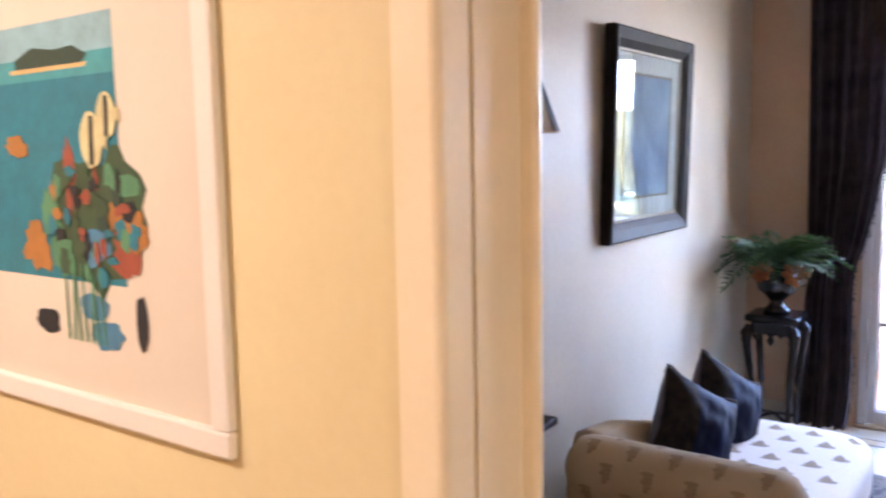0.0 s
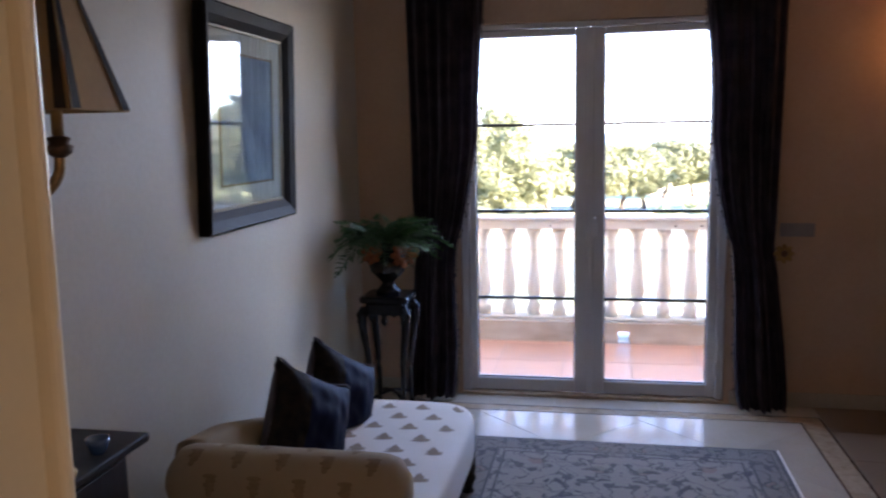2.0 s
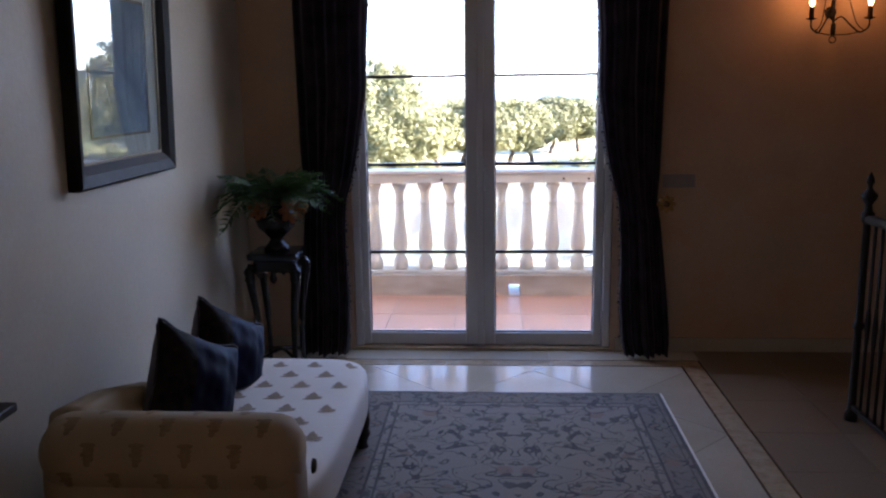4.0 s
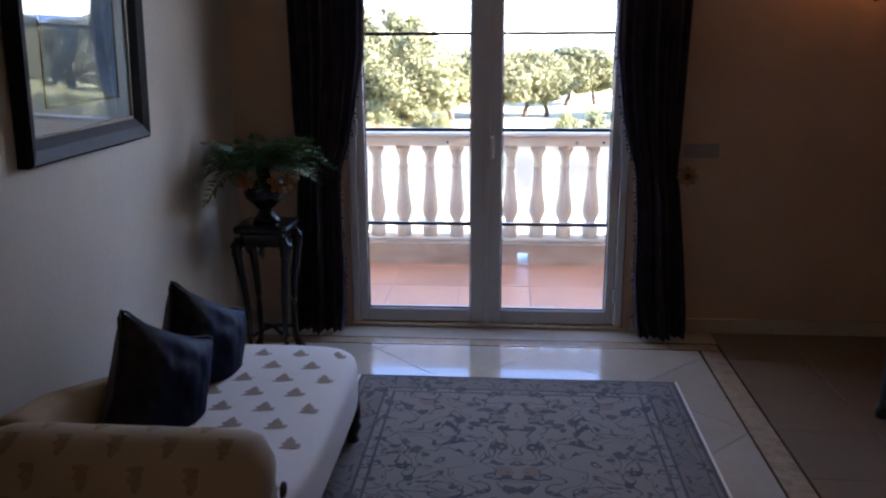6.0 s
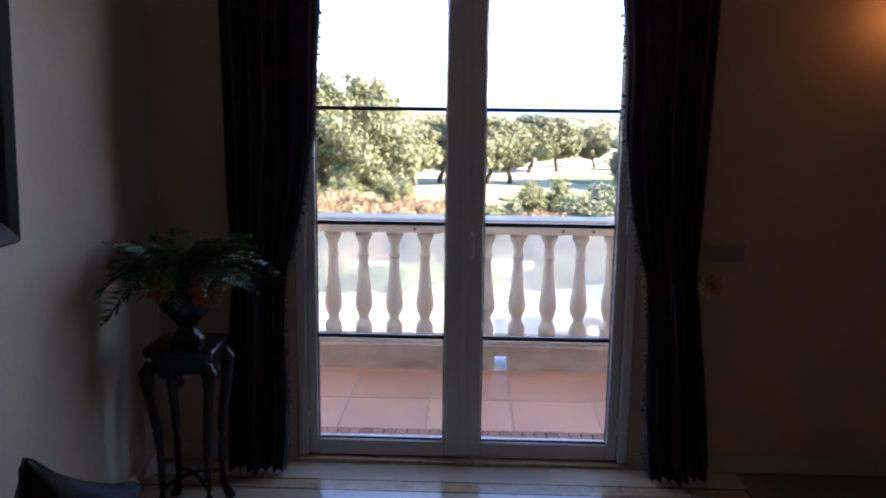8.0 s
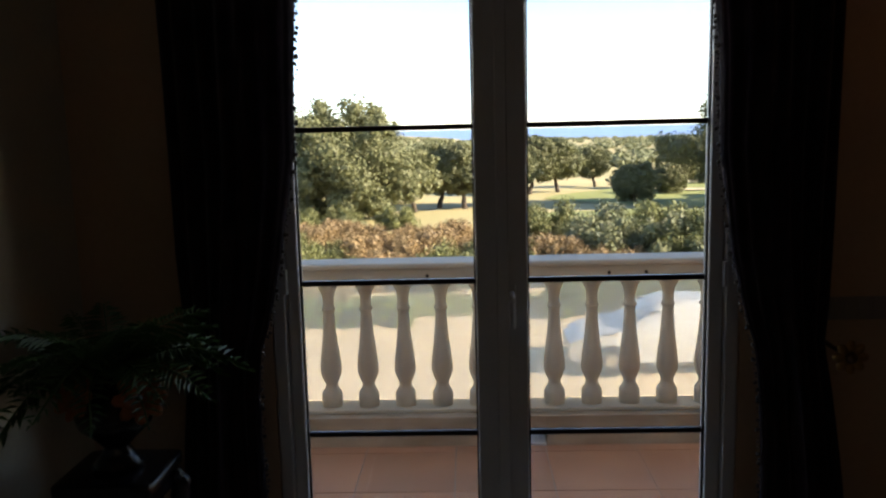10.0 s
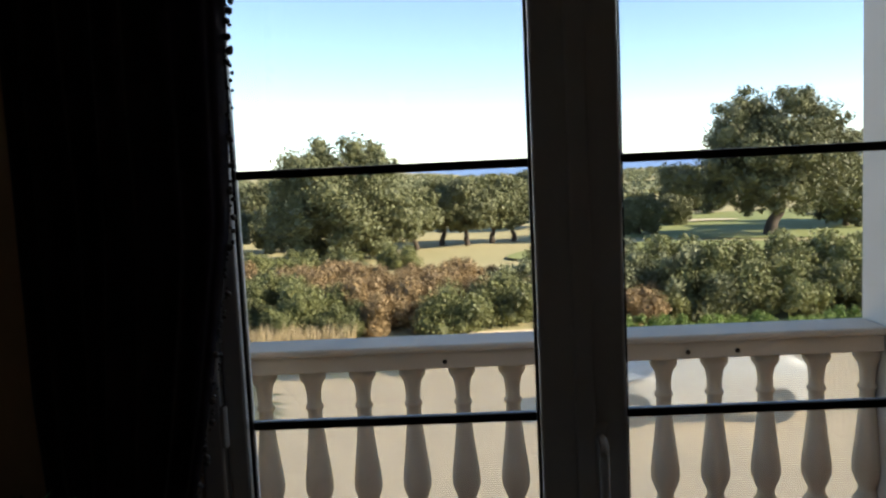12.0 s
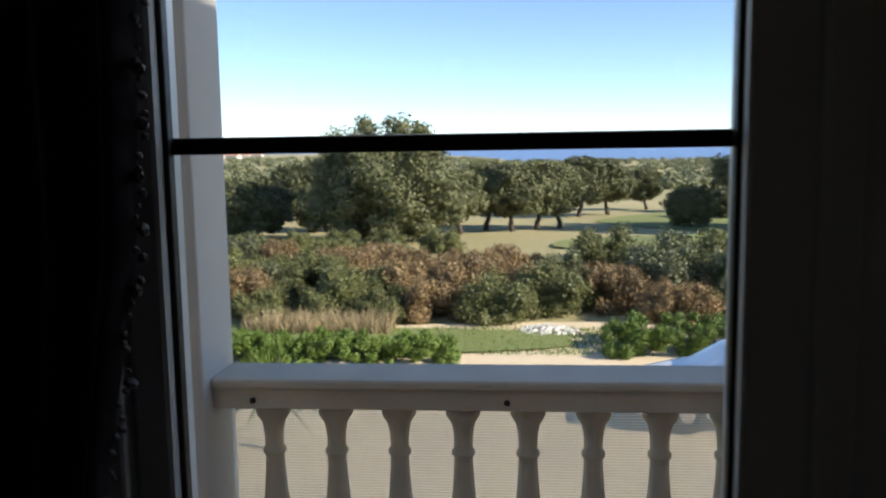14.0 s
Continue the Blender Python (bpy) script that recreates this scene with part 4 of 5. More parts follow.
# ---- hall ceiling lights, added out of view to light poster wall and lining ----
hl = thing("ceiling_light", (-1.9, -5.7, HIGH), "round warm ceiling light added out of view in the hall", "ceiling light")
part("rim", lathe([(0.16, -0.03), (0.17, -0.025), (0.17, 0.0)], 28), M_BRONZE, hl, "", True)
part("diffuser", lathe([(0.01, -0.085), (0.09, -0.07), (0.15, -0.032), (0.15, -0.028)], 28), glow("warm_opal_glass", (1.0, 0.86, 0.66), 1.5), hl, "opal diffuser", True)
copy_thing(hl, pose(2.3, -5.4, HIGH))
for x, y, watts in ((-1.9, -5.7, 0.62), (2.3, -5.4, 0.84)):
    lamp = new("hall_lamp", bpy.data.lights.new("hall_lamp", "AREA"))
    lamp.data.shape, lamp.data.size = "DISK", 0.3
    lamp.data.energy, lamp.data.color = watts, (1.0, 0.89, 0.73)
    lamp.matrix_world = look((x, y, HIGH - 0.10), (x, y + 0.1, 0))

# ---- iron stair railing ----
rail = thing("stair_railing", (1.76, -1.10, 0), "dark wrought iron stair railing with a finial newel post", "railing")
part("newel", lathe([(0.030, 0), (0.032, 0.03), (0.020, 0.05), (0.017, 0.30), (0.017, 0.44), (0.026, 0.455), (0.026, 0.47), (0.017, 0.485), (0.017, 0.94), (0.028, 0.955), (0.030, 0.99), (0.018, 1.0), (0.016, 1.03), (0.034, 1.06), (0.036, 1.075), (0.012, 1.10), (0.010, 1.115), (0.018, 1.13), (0.014, 1.15), (0.003, 1.175)], 16), M_IRON, rail, "newel post with a turned finial", True)
part("handrail", tube(curve([(0.0, 0, 0.955), (0.0, -0.08, 0.965), (0.0, -0.5, 0.965), (0.0, -2.6, 0.965)], 5), 0.022, 10), M_DARKWOOD, rail, "dark wooden handrail", True)
part("bottom_bar", box(-0.012, 0.012, -2.6, -0.02, 0.06, 0.082, 0.003), M_IRON, rail)
me = mesh_of(lathe([(0.008, 0), (0.008, 0.30), (0.014, 0.42), (0.008, 0.5), (0.008, 0.87)], 8), "spindle", M_IRON, True)
for i in range(34):
    b = new("spindle", me)
    b.parent = rail
    b.location = (0, -0.09 - 0.072 * i, 0.078)

# ---- rug ----
def rug():
    t = thing("rug", (0.165, -2.05, 0.0), "flat woven grey-beige rug with a dark floral border", "rug")
    W, L = 0.76, 1.25
    m = bpy.data.materials.new("rug_weave")
    m.use_nodes = True
    n, l = m.node_tree.nodes, m.node_tree.links
    p = n["Principled BSDF"]
    p.inputs["Roughness"].default_value = 0.95
    p.inputs["Sheen Weight"].default_value = 0.2
    tc = n.new("ShaderNodeTexCoord")
    sp = n.new("ShaderNodeSeparateXYZ")
    l.new(tc.outputs["Object"], sp.inputs[0])

    def op(kind, a, b=None, c=None):
        q = n.new("ShaderNodeMath")
        q.operation = kind
        for i, val in enumerate((a, b, c)):
            if val is None:
                continue
            if isinstance(val, (int, float)):
                q.inputs[i].default_value = val
            else:
                l.new(val, q.inputs[i])
        return q.outputs[0]
    ax, ay = op("ABSOLUTE", sp.outputs[0]), op("ABSOLUTE", sp.outputs[1])
    edge = op("MINIMUM", op("SUBTRACT", W, ax), op("SUBTRACT", L, ay))
    mir = n.new("ShaderNodeCombineXYZ")
    l.new(ax, mir.inputs[0])
    l.new(ay, mir.inputs[1])

    def motif(scale, thr, kind="F1", rnd=0.7):
        v = n.new("ShaderNodeTexVoronoi")
        v.inputs["Scale"].default_value = scale
        v.inputs["Randomness"].default_value = rnd
        l.new(mir.outputs[0], v.inputs["Vector"])
        return v
    v1 = motif(10.5, 0, rnd=0.85)
    # petals: radius modulated round each cell's centre
    nz = n.new("ShaderNodeTexNoise")
    nz.inputs["Scale"].default_value, nz.inputs["Detail"].default_value = 26, 3
    l.new(mir.outputs[0], nz.inputs["Vector"])
    petals = op("LESS_THAN", op("ADD", v1.outputs["Distance"], op("MULTIPLY", nz.outputs[0], 0.62)), 0.60)
    heart = op("LESS_THAN", v1.outputs["Distance"], 0.10)
    nz2 = n.new("ShaderNodeTexNoise")
    nz2.inputs["Scale"].default_value, nz2.inputs["Detail"].default_value, nz2.inputs["Distortion"].default_value = 9, 1, 1.4
    l.new(mir.outputs[0], nz2.inputs["Vector"])
    vine = op("LESS_THAN", op("ABSOLUTE", op("SUBTRACT", nz2.outputs[0], 0.5)), 0.026)
    inborder = op("LESS_THAN", edge, 0.15)
    def stripe(c, w):
        return op("LESS_THAN", op("ABSOLUTE", op("SUBTRACT", edge, c)), w)
    lines = op("MAXIMUM", op("MAXIMUM", stripe(0.150, 0.006), stripe(0.192, 0.006)), op("MAXIMUM", stripe(0.012, 0.007), stripe(0.040, 0.003)))
    dark = op("MAXIMUM", op("SUBTRACT", petals, heart), op("MAXIMUM", vine, lines))
    weave = n.new("ShaderNodeTexNoise")
    weave.inputs["Scale"].default_value, weave.inputs["Detail"].default_value = 180, 2
    l.new(tc.outputs["Object"], weave.inputs["Vector"])
    worn = n.new("ShaderNodeTexNoise")
    worn.inputs["Scale"].default_value, worn.inputs["Detail"].default_value = 5, 6
    l.new(tc.outputs["Object"], worn.inputs["Vector"])
    basec = n.new("ShaderNodeMix")
    basec.data_type = "RGBA"
    basec.inputs[6].default_value, basec.inputs[7].default_value = (0.225, 0.20, 0.165, 1), (0.165, 0.145, 0.12, 1)
    l.new(inborder, basec.inputs[0])
    # faded rust and olive blossoms under the dark drawing
    v2 = motif(6.5, 0, rnd=0.9)
    tint = n.new("ShaderNodeMix")
    tint.data_type = "RGBA"
    tint.inputs[6].default_value, tint.inputs[7].default_value = (0.20, 0.115, 0.085, 1), (0.15, 0.145, 0.10, 1)
    l.new(op("GREATER_THAN", nz2.outputs[0], 0.5), tint.inputs[0])
    faded = n.new("ShaderNodeMix")
    faded.data_type = "RGBA"
    l.new(op("MULTIPLY", op("LESS_THAN", op("ADD", v2.outputs["Distance"], op("MULTIPLY", nz.outputs[0], 0.4)), 0.46), 0.7), faded.inputs[0])
    l.new(basec.outputs[2], faded.inputs[6])
    l.new(tint.outputs[2], faded.inputs[7])
    mix = n.new("ShaderNodeMix")
    mix.data_type = "RGBA"
    mix.inputs[7].default_value = (0.035, 0.03, 0.034, 1)
    l.new(op("MULTIPLY", dark, op("MULTIPLY_ADD", worn.outputs[0], 0.9, 0.40)), mix.inputs[0])
    l.new(faded.outputs[2], mix.inputs[6])
    hs = n.new("ShaderNodeHueSaturation")
    l.new(op("MULTIPLY_ADD", weave.outputs[0], 0.5, 0.75), hs.inputs["Value"])
    l.new(mix.outputs[2], hs.inputs["Color"])
    l.new(hs.outputs[0], p.inputs["Base Color"])
    bp = n.new("ShaderNodeBump")
    bp.inputs["Strength"].default_value, bp.inputs["Distance"].default_value = 0.4, 0.004
    l.new(weave.outputs[0], bp.inputs["Height"])
    l.new(bp.outputs[0], p.inputs["Normal"])
    part("weave", box(-W, W, -L, L, 0.001, 0.011, 0.003), m, t)
    for s in (-1, 1):
        part("binding", box(s * (W + 0.004) - 0.006, s * (W + 0.004) + 0.006, -L, L, 0.001, 0.012, 0.003), M_IVORY, t, "pale bound edge")


rug()

# ---- chaise longue ----
CH = thing("chaise_longue", (-0.845, -2.05, 0), "ivory chaise longue with tan motifs and one rolled arm", "chaise longue")
SX, Y0, Y1, SZ = 0.395, -0.66, 0.68, 0.405


def superbox(hx, hy, hz, p=6.0, nu=48, nv=20, crown=0.0):
    """Soft upholstered block."""
    def f(u, v):
        a, b = 2 * math.pi * u, math.pi * (v - 0.5)
        ca, sa, cb, sb = math.cos(a), math.sin(a), math.cos(b), math.sin(b)
        pw = lambda c, e: math.copysign(abs(c) ** e, c)
        e1, e2 = 2 / p, 2 / 7.0
        return Vector((hx * pw(cb, e2) * pw(ca, e1), hy * pw(cb, e2) * pw(sa, e1), hz * pw(sb, e2) * (1 + crown * pw(cb, 2))))
    bm = grid_surface(f, nu, nv, True)
    bmesh.ops.remove_doubles(bm, verts=bm.verts, dist=0.0005)
    bmesh.ops.recalc_face_normals(bm, faces=bm.faces)
    return bm


bm = superbox(SX, (Y1 - Y0) / 2, 0.105, 5)
bm.transform(pose(0, (Y0 + Y1) / 2, SZ - 0.105))
part("seat", bm, M_IVORY, CH, "", True)
part("frame_rail", prism([(-SX + 0.03, Y0 + 0.03), (SX - 0.03, Y0 + 0.03), (SX - 0.03, Y1 - 0.10), (SX - 0.09, Y1 - 0.03), (-SX + 0.09, Y1 - 0.03), (-SX + 0.03, Y1 - 0.10)], 0.17, 0.24), M_DARKWOOD, CH, "dark wooden base rail")
# rolled arm at the head
def roll(u, v):
    a = 2 * math.pi * u
    x = -SX + 0.02 + (2 * SX - 0.045) * v
    r = 0.112 * (1 - 0.5 * abs(2 * v - 1) ** 16)
    return Vector((x, Y0 - 0.02 + r * math.cos(a), 0.555 + r * math.sin(a)))
bm = grid_surface(roll, 28, 24, True)
bmesh.ops.holes_fill(bm, edges=[e for e in bm.edges if e.is_boundary])
bmesh.ops.recalc_face_normals(bm, faces=bm.faces)
part("rolled_arm", bm, M_IVORY_SHADED, CH, "", True)
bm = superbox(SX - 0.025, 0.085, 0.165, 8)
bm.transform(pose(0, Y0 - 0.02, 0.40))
part("arm_panel", bm, M_IVORY_SHADED, CH, "", True)
part("scroll_button", lathe([(0.022, 0), (0.02, 0.008), (0.002, 0.012)], 18), M_DARKWOOD, CH, "small dark scroll button", True).matrix_basis = pose(SX + 0.006, Y0 - 0.03, 0.52, 0, 90, 0)
# low back beside the wall, falling away from the arm
def back(u, v):
    a = 2 * math.pi * u
    y = Y0 + 0.02 + 0.80 * v
    top = np.interp(v, (0, 0.3, 0.75, 1), (0.66, 0.63, 0.53, 0.44))
    sx, sz = math.cos(a), math.sin(a)
    pw = lambda c: math.copysign(abs(c) ** 0.45, c)
    return Vector((-SX + 0.055 + 0.055 * pw(sx), y, 0.30 + (top - 0.30) * (0.5 + 0.5 * pw(sz))))
bm = grid_surface(back, 24, 16, True)
bmesh.ops.holes_fill(bm, edges=[e for e in bm.edges if e.is_boundary])
bmesh.ops.recalc_face_normals(bm, faces=bm.faces)
part("low_back", bm, M_IVORY_SHADED, CH, "", True)
LEG = [(0.022, 0), (0.028, 0.012), (0.020, 0.03), (0.026, 0.05), (0.038, 0.075), (0.030, 0.10), (0.036, 0.115), (0.036, 0.17)]
for x in (-SX + 0.07, SX - 0.06):
    for y in (Y0 + 0.07, Y1 - 0.12):
        part("leg", lathe(LEG, 14, at=(x, y, 0)), M_DARKWOOD, CH, "dark turned leg", True)
# printed motifs, a raised embroidered bee-like spray each
def motif_mesh():
    bm = bmesh.new()
    rows = ((0.0, 0.040, 0.0), (0.014, 0.034, 0.008), (0.027, 0.026, -0.004), (0.039, 0.019, 0.004), (0.050, 0.013, 0.0), (0.060, 0.007, 0.003))
    for y, w, s in rows:
        bmesh.ops.create_uvsphere(bm, u_segments=10, v_segments=4, radius=1, matrix=pose(s, y, 0.0) @ Matrix.Diagonal((w, 0.0095, 0.0008, 1)))
    return mesh_of(bm, "motif", M_MOTIF)
mm = motif_mesh()
for r in range(10):
    for c in range(5):
        x = -SX + 0.09 + 0.15 * c + (0.075 if r % 2 else 0)
        y = Y0 + 0.16 + 0.124 * r
        if x > SX - 0.06 or (c < 1 and r < 6) or (r > 8 and abs(x) > 0.24):
            continue
        o = new("motif", mm)
        o.parent = CH
        rho = ((abs(x) / SX) ** 5 + (abs(y + 0.03 - (Y0 + Y1) / 2) / ((Y1 - Y0) / 2)) ** 5) ** 0.2
        if rho > 0.93:
            bpy.data.objects.remove(o)
            continue
        o.matrix_basis = pose(x, y, SZ - 0.105 + 0.105 * (1 - rho ** 7) ** (1 / 7) + 0.0004, 0, 0, 8)
def roll_motif(x, a):
    """Faint sprig woven into the rolled arm, toned for its shade, following its curve."""
    bm = bmesh.new()
    for k, (w, h) in enumerate(((0.010, 0.010), (0.016, 0.009), (0.021, 0.009), (0.018, 0.010), (0.024, 0.008))):
        b = radians(a - 6.5 * k + 13)
        y, z = Y0 - 0.02 + 0.1122 * math.cos(b), 0.555 + 0.1122 * math.sin(b)
        bmesh.ops.create_uvsphere(bm, u_segments=8, v_segments=4, radius=1, matrix=pose(x + 0.004 * (k % 2), y, z, math.degrees(b) - 90, 0, 0) @ Matrix.Diagonal((w, h, 0.0012, 1)))
    part("motif", bm, M_MOTIF_SHADED, CH)


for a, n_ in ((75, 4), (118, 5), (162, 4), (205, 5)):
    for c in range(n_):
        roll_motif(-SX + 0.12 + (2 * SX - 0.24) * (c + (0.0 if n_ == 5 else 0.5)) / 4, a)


# ---- cushions ----
def cushion(tip, yaw, tilt, turn, label):
    """Square cushion propped against the low back; tip: where its raised corner ends."""
    S = 0.20
    base_z = 0.410
    m = pose(0, 0, 0, 0, 0, yaw) @ pose(0, 0, 0, 0, tilt, 0) @ pose(0, 0, 0, turn, 0, 0)
    t = thing("cushion", Vector(tip) - m @ Vector((0, -S * 1.02, S * 1.02)), label, "cushion", "navy cushions on the chaise")

    def settle(bm):
        """The lower part spreads where the seat holds it."""
        for v in bm.verts:
            low = base_z - (v.co.z + t.location.z)
            if low > 0:
                v.co.z += low * 0.98
                v.co.x *= 1 + 0.3 * low

    def face(side, u0, u1):
        def f(u, v):
            x, z = 2 * (u0 + (u1 - u0) * u) - 1, 2 * v - 1
            px = 1 - 0.13 * (1 - z * z) * abs(x) ** 2
            pz = 1 - 0.13 * (1 - x * x) * abs(z) ** 2
            d = 0.105 * max(0.0, (1 - x * x) * (1 - z * z)) ** 0.42
            fold = noise.noise((x * 2.2, z * 2.2, side * 3.0)) * 0.014 + noise.noise((x * 5, z * 4, side * 7.0)) * 0.006
            d += fold * (1 - max(abs(x), abs(z)) ** 3)
            return Vector((side * d, x * S * px, z * S * pz))
        return f
    for side, u0, u1, mt, lab in ((1, 0.30, 1.0, M_NAVY, "navy satin face"), (1, 0.0, 0.30, M_FIGURED, "black figured band"), (-1, 0.0, 1.0, M_VELVET, "black figured back")):
        bm = grid_surface(face(side, u0, u1), 20 if u0 == 0 else 28, 34)
        bm.transform(m)
        settle(bm)
        part("cover", bm, mt, t, lab, True)
    pts = [face(1, 0, 1)(u, v) for u, v in ((0, 0), (0, 0.25), (0, 0.5), (0, 0.75), (0, 1), (0.25, 1), (0.5, 1), (0.75, 1), (1, 1), (1, 0.75), (1, 0.5), (1, 0.25), (1, 0), (0.75, 0), (0.5, 0), (0.25, 0), (0, 0))]
    bm = tube(curve(pts, 3), 0.005, 6)
    bm.transform(m)
    settle(bm)
    part("piping", bm, M_VELVET, t, "dark piping", True)
    return t


M_FIGURED = mat("black_figured_weave", (0.006, 0.006, 0.008), (0.024, 0.017, 0.013), 22, 0.75, fine=0.15, spec=0.12, bump=0.2)
cushion((-1.095, -2.187, 0.80), -22, -14, -31, "navy satin cushion with a black figured band, propped on the chaise")
cushion((-1.097, -1.784, 0.775), -20, -14, -32, "navy satin cushion leaning upright behind another cushion")

# ---- pedestal with vase and fern ----
PX, PY = -1.10, -0.55
st = thing("plant_stand", (PX, PY, 0), "black lacquered plant stand with four slender legs", "plant stand")
part("top", superbox(0.138, 0.138, 0.02, 12, 40, 10), M_LACQUER, st, "", True).location = (0, 0, 0.70)
part("apron", box(-0.11, 0.11, -0.11, 0.11, 0.61, 0.685, 0.012), M_LACQUER, st)
for sx in (-1, 1):
    for sy in (-1, 1):
        part("leg", tube(curve([(sx * 0.11, sy * 0.11, 0.66), (sx * 0.122, sy * 0.122, 0.58), (sx * 0.098, sy * 0.098, 0.35), (sx * 0.094, sy * 0.094, 0.10), (sx * 0.118, sy * 0.118, 0.0)], 6), [0.022, 0.024, 0.025, 0.026, 0.026, 0.025, 0.024, 0.023, 0.022, 0.021, 0.020, 0.019, 0.018, 0.017, 0.016, 0.015, 0.015, 0.014, 0.014, 0.015, 0.016, 0.018, 0.020, 0.022, 0.023], 10), M_LACQUER, st, "", True)
for a in (45, 135):
    part("stretcher", tube(curve([(0.133 * math.cos(radians(a)), 0.133 * math.sin(radians(a)), 0.13), (0, 0, 0.16), (-0.133 * math.cos(radians(a)), -0.133 * math.sin(radians(a)), 0.13)], 6), 0.010), M_LACQUER, st, "", True)
for sx in (-1, 1):
    for sy in (-1, 1):
        part("knee_carving", lathe([(0.004, 0), (0.020, 0.012), (0.030, 0.035), (0.026, 0.055), (0.034, 0.075), (0.024, 0.095), (0.006, 0.105)], 12, at=(sx * 0.122, sy * 0.122, 0.545)), M_LACQUER, st, "", True)
for a in (0, 90, 180, 270):
    part("apron_drop", lathe([(0.003, -0.06), (0.016, -0.045), (0.022, -0.025), (0.012, -0.008), (0.02, 0.0), (0.02, 0.006)], 12, at=(0.106 * math.cos(radians(a)), 0.106 * math.sin(radians(a)), 0.612)), M_LACQUER, st, "", True)
vs = thing("vase", (PX, PY, 0.722), "glossy black urn vase with two handles on the stand", "vase")
part("body", lathe([(0.055, 0), (0.06, 0.01), (0.04, 0.03), (0.028, 0.05), (0.045, 0.07), (0.082, 0.105), (0.092, 0.14), (0.082, 0.175), (0.055, 0.20), (0.045, 0.215), (0.065, 0.235), (0.075, 0.245), (0.066, 0.246), (0.04, 0.22)], 28), M_LACQUER, vs, "", True)
for s in (-1, 1):
    part("handle", tube(curve([(s * 0.055, -s * 0.02, 0.225), (s * 0.115, -s * 0.04, 0.215), (s * 0.125, -s * 0.045, 0.165), (s * 0.082, -s * 0.03, 0.125)], 6), 0.008, 8), M_LACQUER, vs, "", True)
vs.scale = (1.18, 1.18, 1.18)
fern = thing("fern", (PX, PY, 0.975), "green fern with drooping fronds in a black urn", "plant")


def frond(length, droop, seed):
    rg = random.Random(seed)
    bm = bmesh.new()
    n = 22
    spine = []
    for i in range(n + 1):
        t = i / n
        spine.append(Vector((length * t * (1 - 0.12 * t), 0, 0.02 + length * (0.62 * t - droop * t * t))))
    tube(spine, 0.0025, 5, bm)
    for i in range(2, n + 1):
        w = 0.062 * math.sin(math.pi * min(1, 0.12 + 0.88 * i / n)) ** 0.6 * rg.uniform(0.85, 1.15) + 0.006
        for s in (-1, 1):
            p = spine[i]
            tip = p + Vector((0.022 + 0.012 * rg.random(), s * w, -0.25 * w + 0.012 * rg.uniform(-1, 1)))
            mid = (p + tip) / 2 + Vector((0, 0, 0.006))
            side = Vector((0.008, 0, 0))
            a, b, c, d = (bm.verts.new(q) for q in (p, mid - side, tip, mid + side))
            bm.faces.new((a, b, c, d))
    return mesh_of(bm, "frond", M_FERN)


variants = [frond(0.30, 0.50, 1), frond(0.34, 0.72, 2), frond(0.27, 0.28, 3), frond(0.32, 0.95, 4)]
rg = random.Random(21)
for i in range(38):
    o = new("frond", variants[i % 4])
    o.parent = fern
    o.matrix_basis = pose(0, 0, 0, rg.uniform(-15, 15), rg.uniform(-18, 8), i * 137.5 + rg.uniform(-12, 12)) @ Matrix.Diagonal((1, 1, 1, 1)) @ Matrix.Scale(rg.uniform(0.9, 1.2), 4)
def flower(place, turn):
    t = thing("silk_flower", place, "rust orange silk flower tucked under the fern", "flower", "flowers in the urn", turn=turn)
    for ring, (n_, r, tilt) in enumerate(((8, 0.045, 20), (6, 0.026, 50))):
        bm = bmesh.new()
        for i in range(n_):
            a = 360 * i / n_ + 20 * ring
            bmesh.ops.create_uvsphere(bm, u_segments=8, v_segments=5, radius=1, matrix=pose(0, 0, 0, 0, 0, a) @ pose(r, 0, 0, 0, -tilt, 0) @ Matrix.Diagonal((0.030, 0.020, 0.004, 1)))
        bm.transform(pose(0, 0, 0, 75, 0, 0))
        part("petals", bm, M_FLOWER, t, "", True)
    part("stem", tube([(0, 0.0, 0), (-0.03, 0.06, -0.02)], 0.004, 6), M_FERN, t)
flower((PX + 0.11, PY - 0.085, 0.945), 25)
flower((PX - 0.055, PY - 0.11, 0.965), -20)

# ---- framed picture with glass ----
pic = thing("framed_picture", (LEFT, -1.692, 1.665), "large dark framed print behind reflecting glass", "picture")
pic.matrix_basis = pose(LEFT + 0.012, -1.692, 1.665, 0, 1.6, 0)
HW, HH, FW = 0.442, 0.435, 0.080
def frame_bar(m, length, name, mt):
    prof = [(0.0, 0.0), (0.0, 0.040), (0.010, 0.050), (0.05, 0.038), (FW, 0.018), (FW, 0.0)]
    bm = bmesh.new()
    ends = []
    for e in (-1, 1):
        ends.append([bm.verts.new((h, e * (length - w), -w)) for w, h in prof])
    for i in range(len(prof)):
        j = (i + 1) % len(prof)
        bm.faces.new((ends[0][i], ends[0][j], ends[1][j], ends[1][i]))
    bm.faces.new(ends[0])
    bm.faces.new(reversed(ends[1]))
    bmesh.ops.recalc_face_normals(bm, faces=bm.faces)
    bm.transform(m)
    part(name, bm, mt, pic)
frame_bar(pose(0, 0, HH, 0, 0, 0), HW, "frame_bar", M_FRAMEBLACK)
# bottom bar paler: the light it catches is put into its wood colour
frame_bar(pose(0, 0, -HH, 180, 0, 0), HW, "frame_bar", M_FRAMELIT)
frame_bar(pose(0, HW, 0, -90, 0, 0), HH, "frame_bar", M_FRAMEBLACK)
frame_bar(pose(0, -HW, 0, 90, 0, 0), HH, "frame_bar", M_FRAMEBLACK)
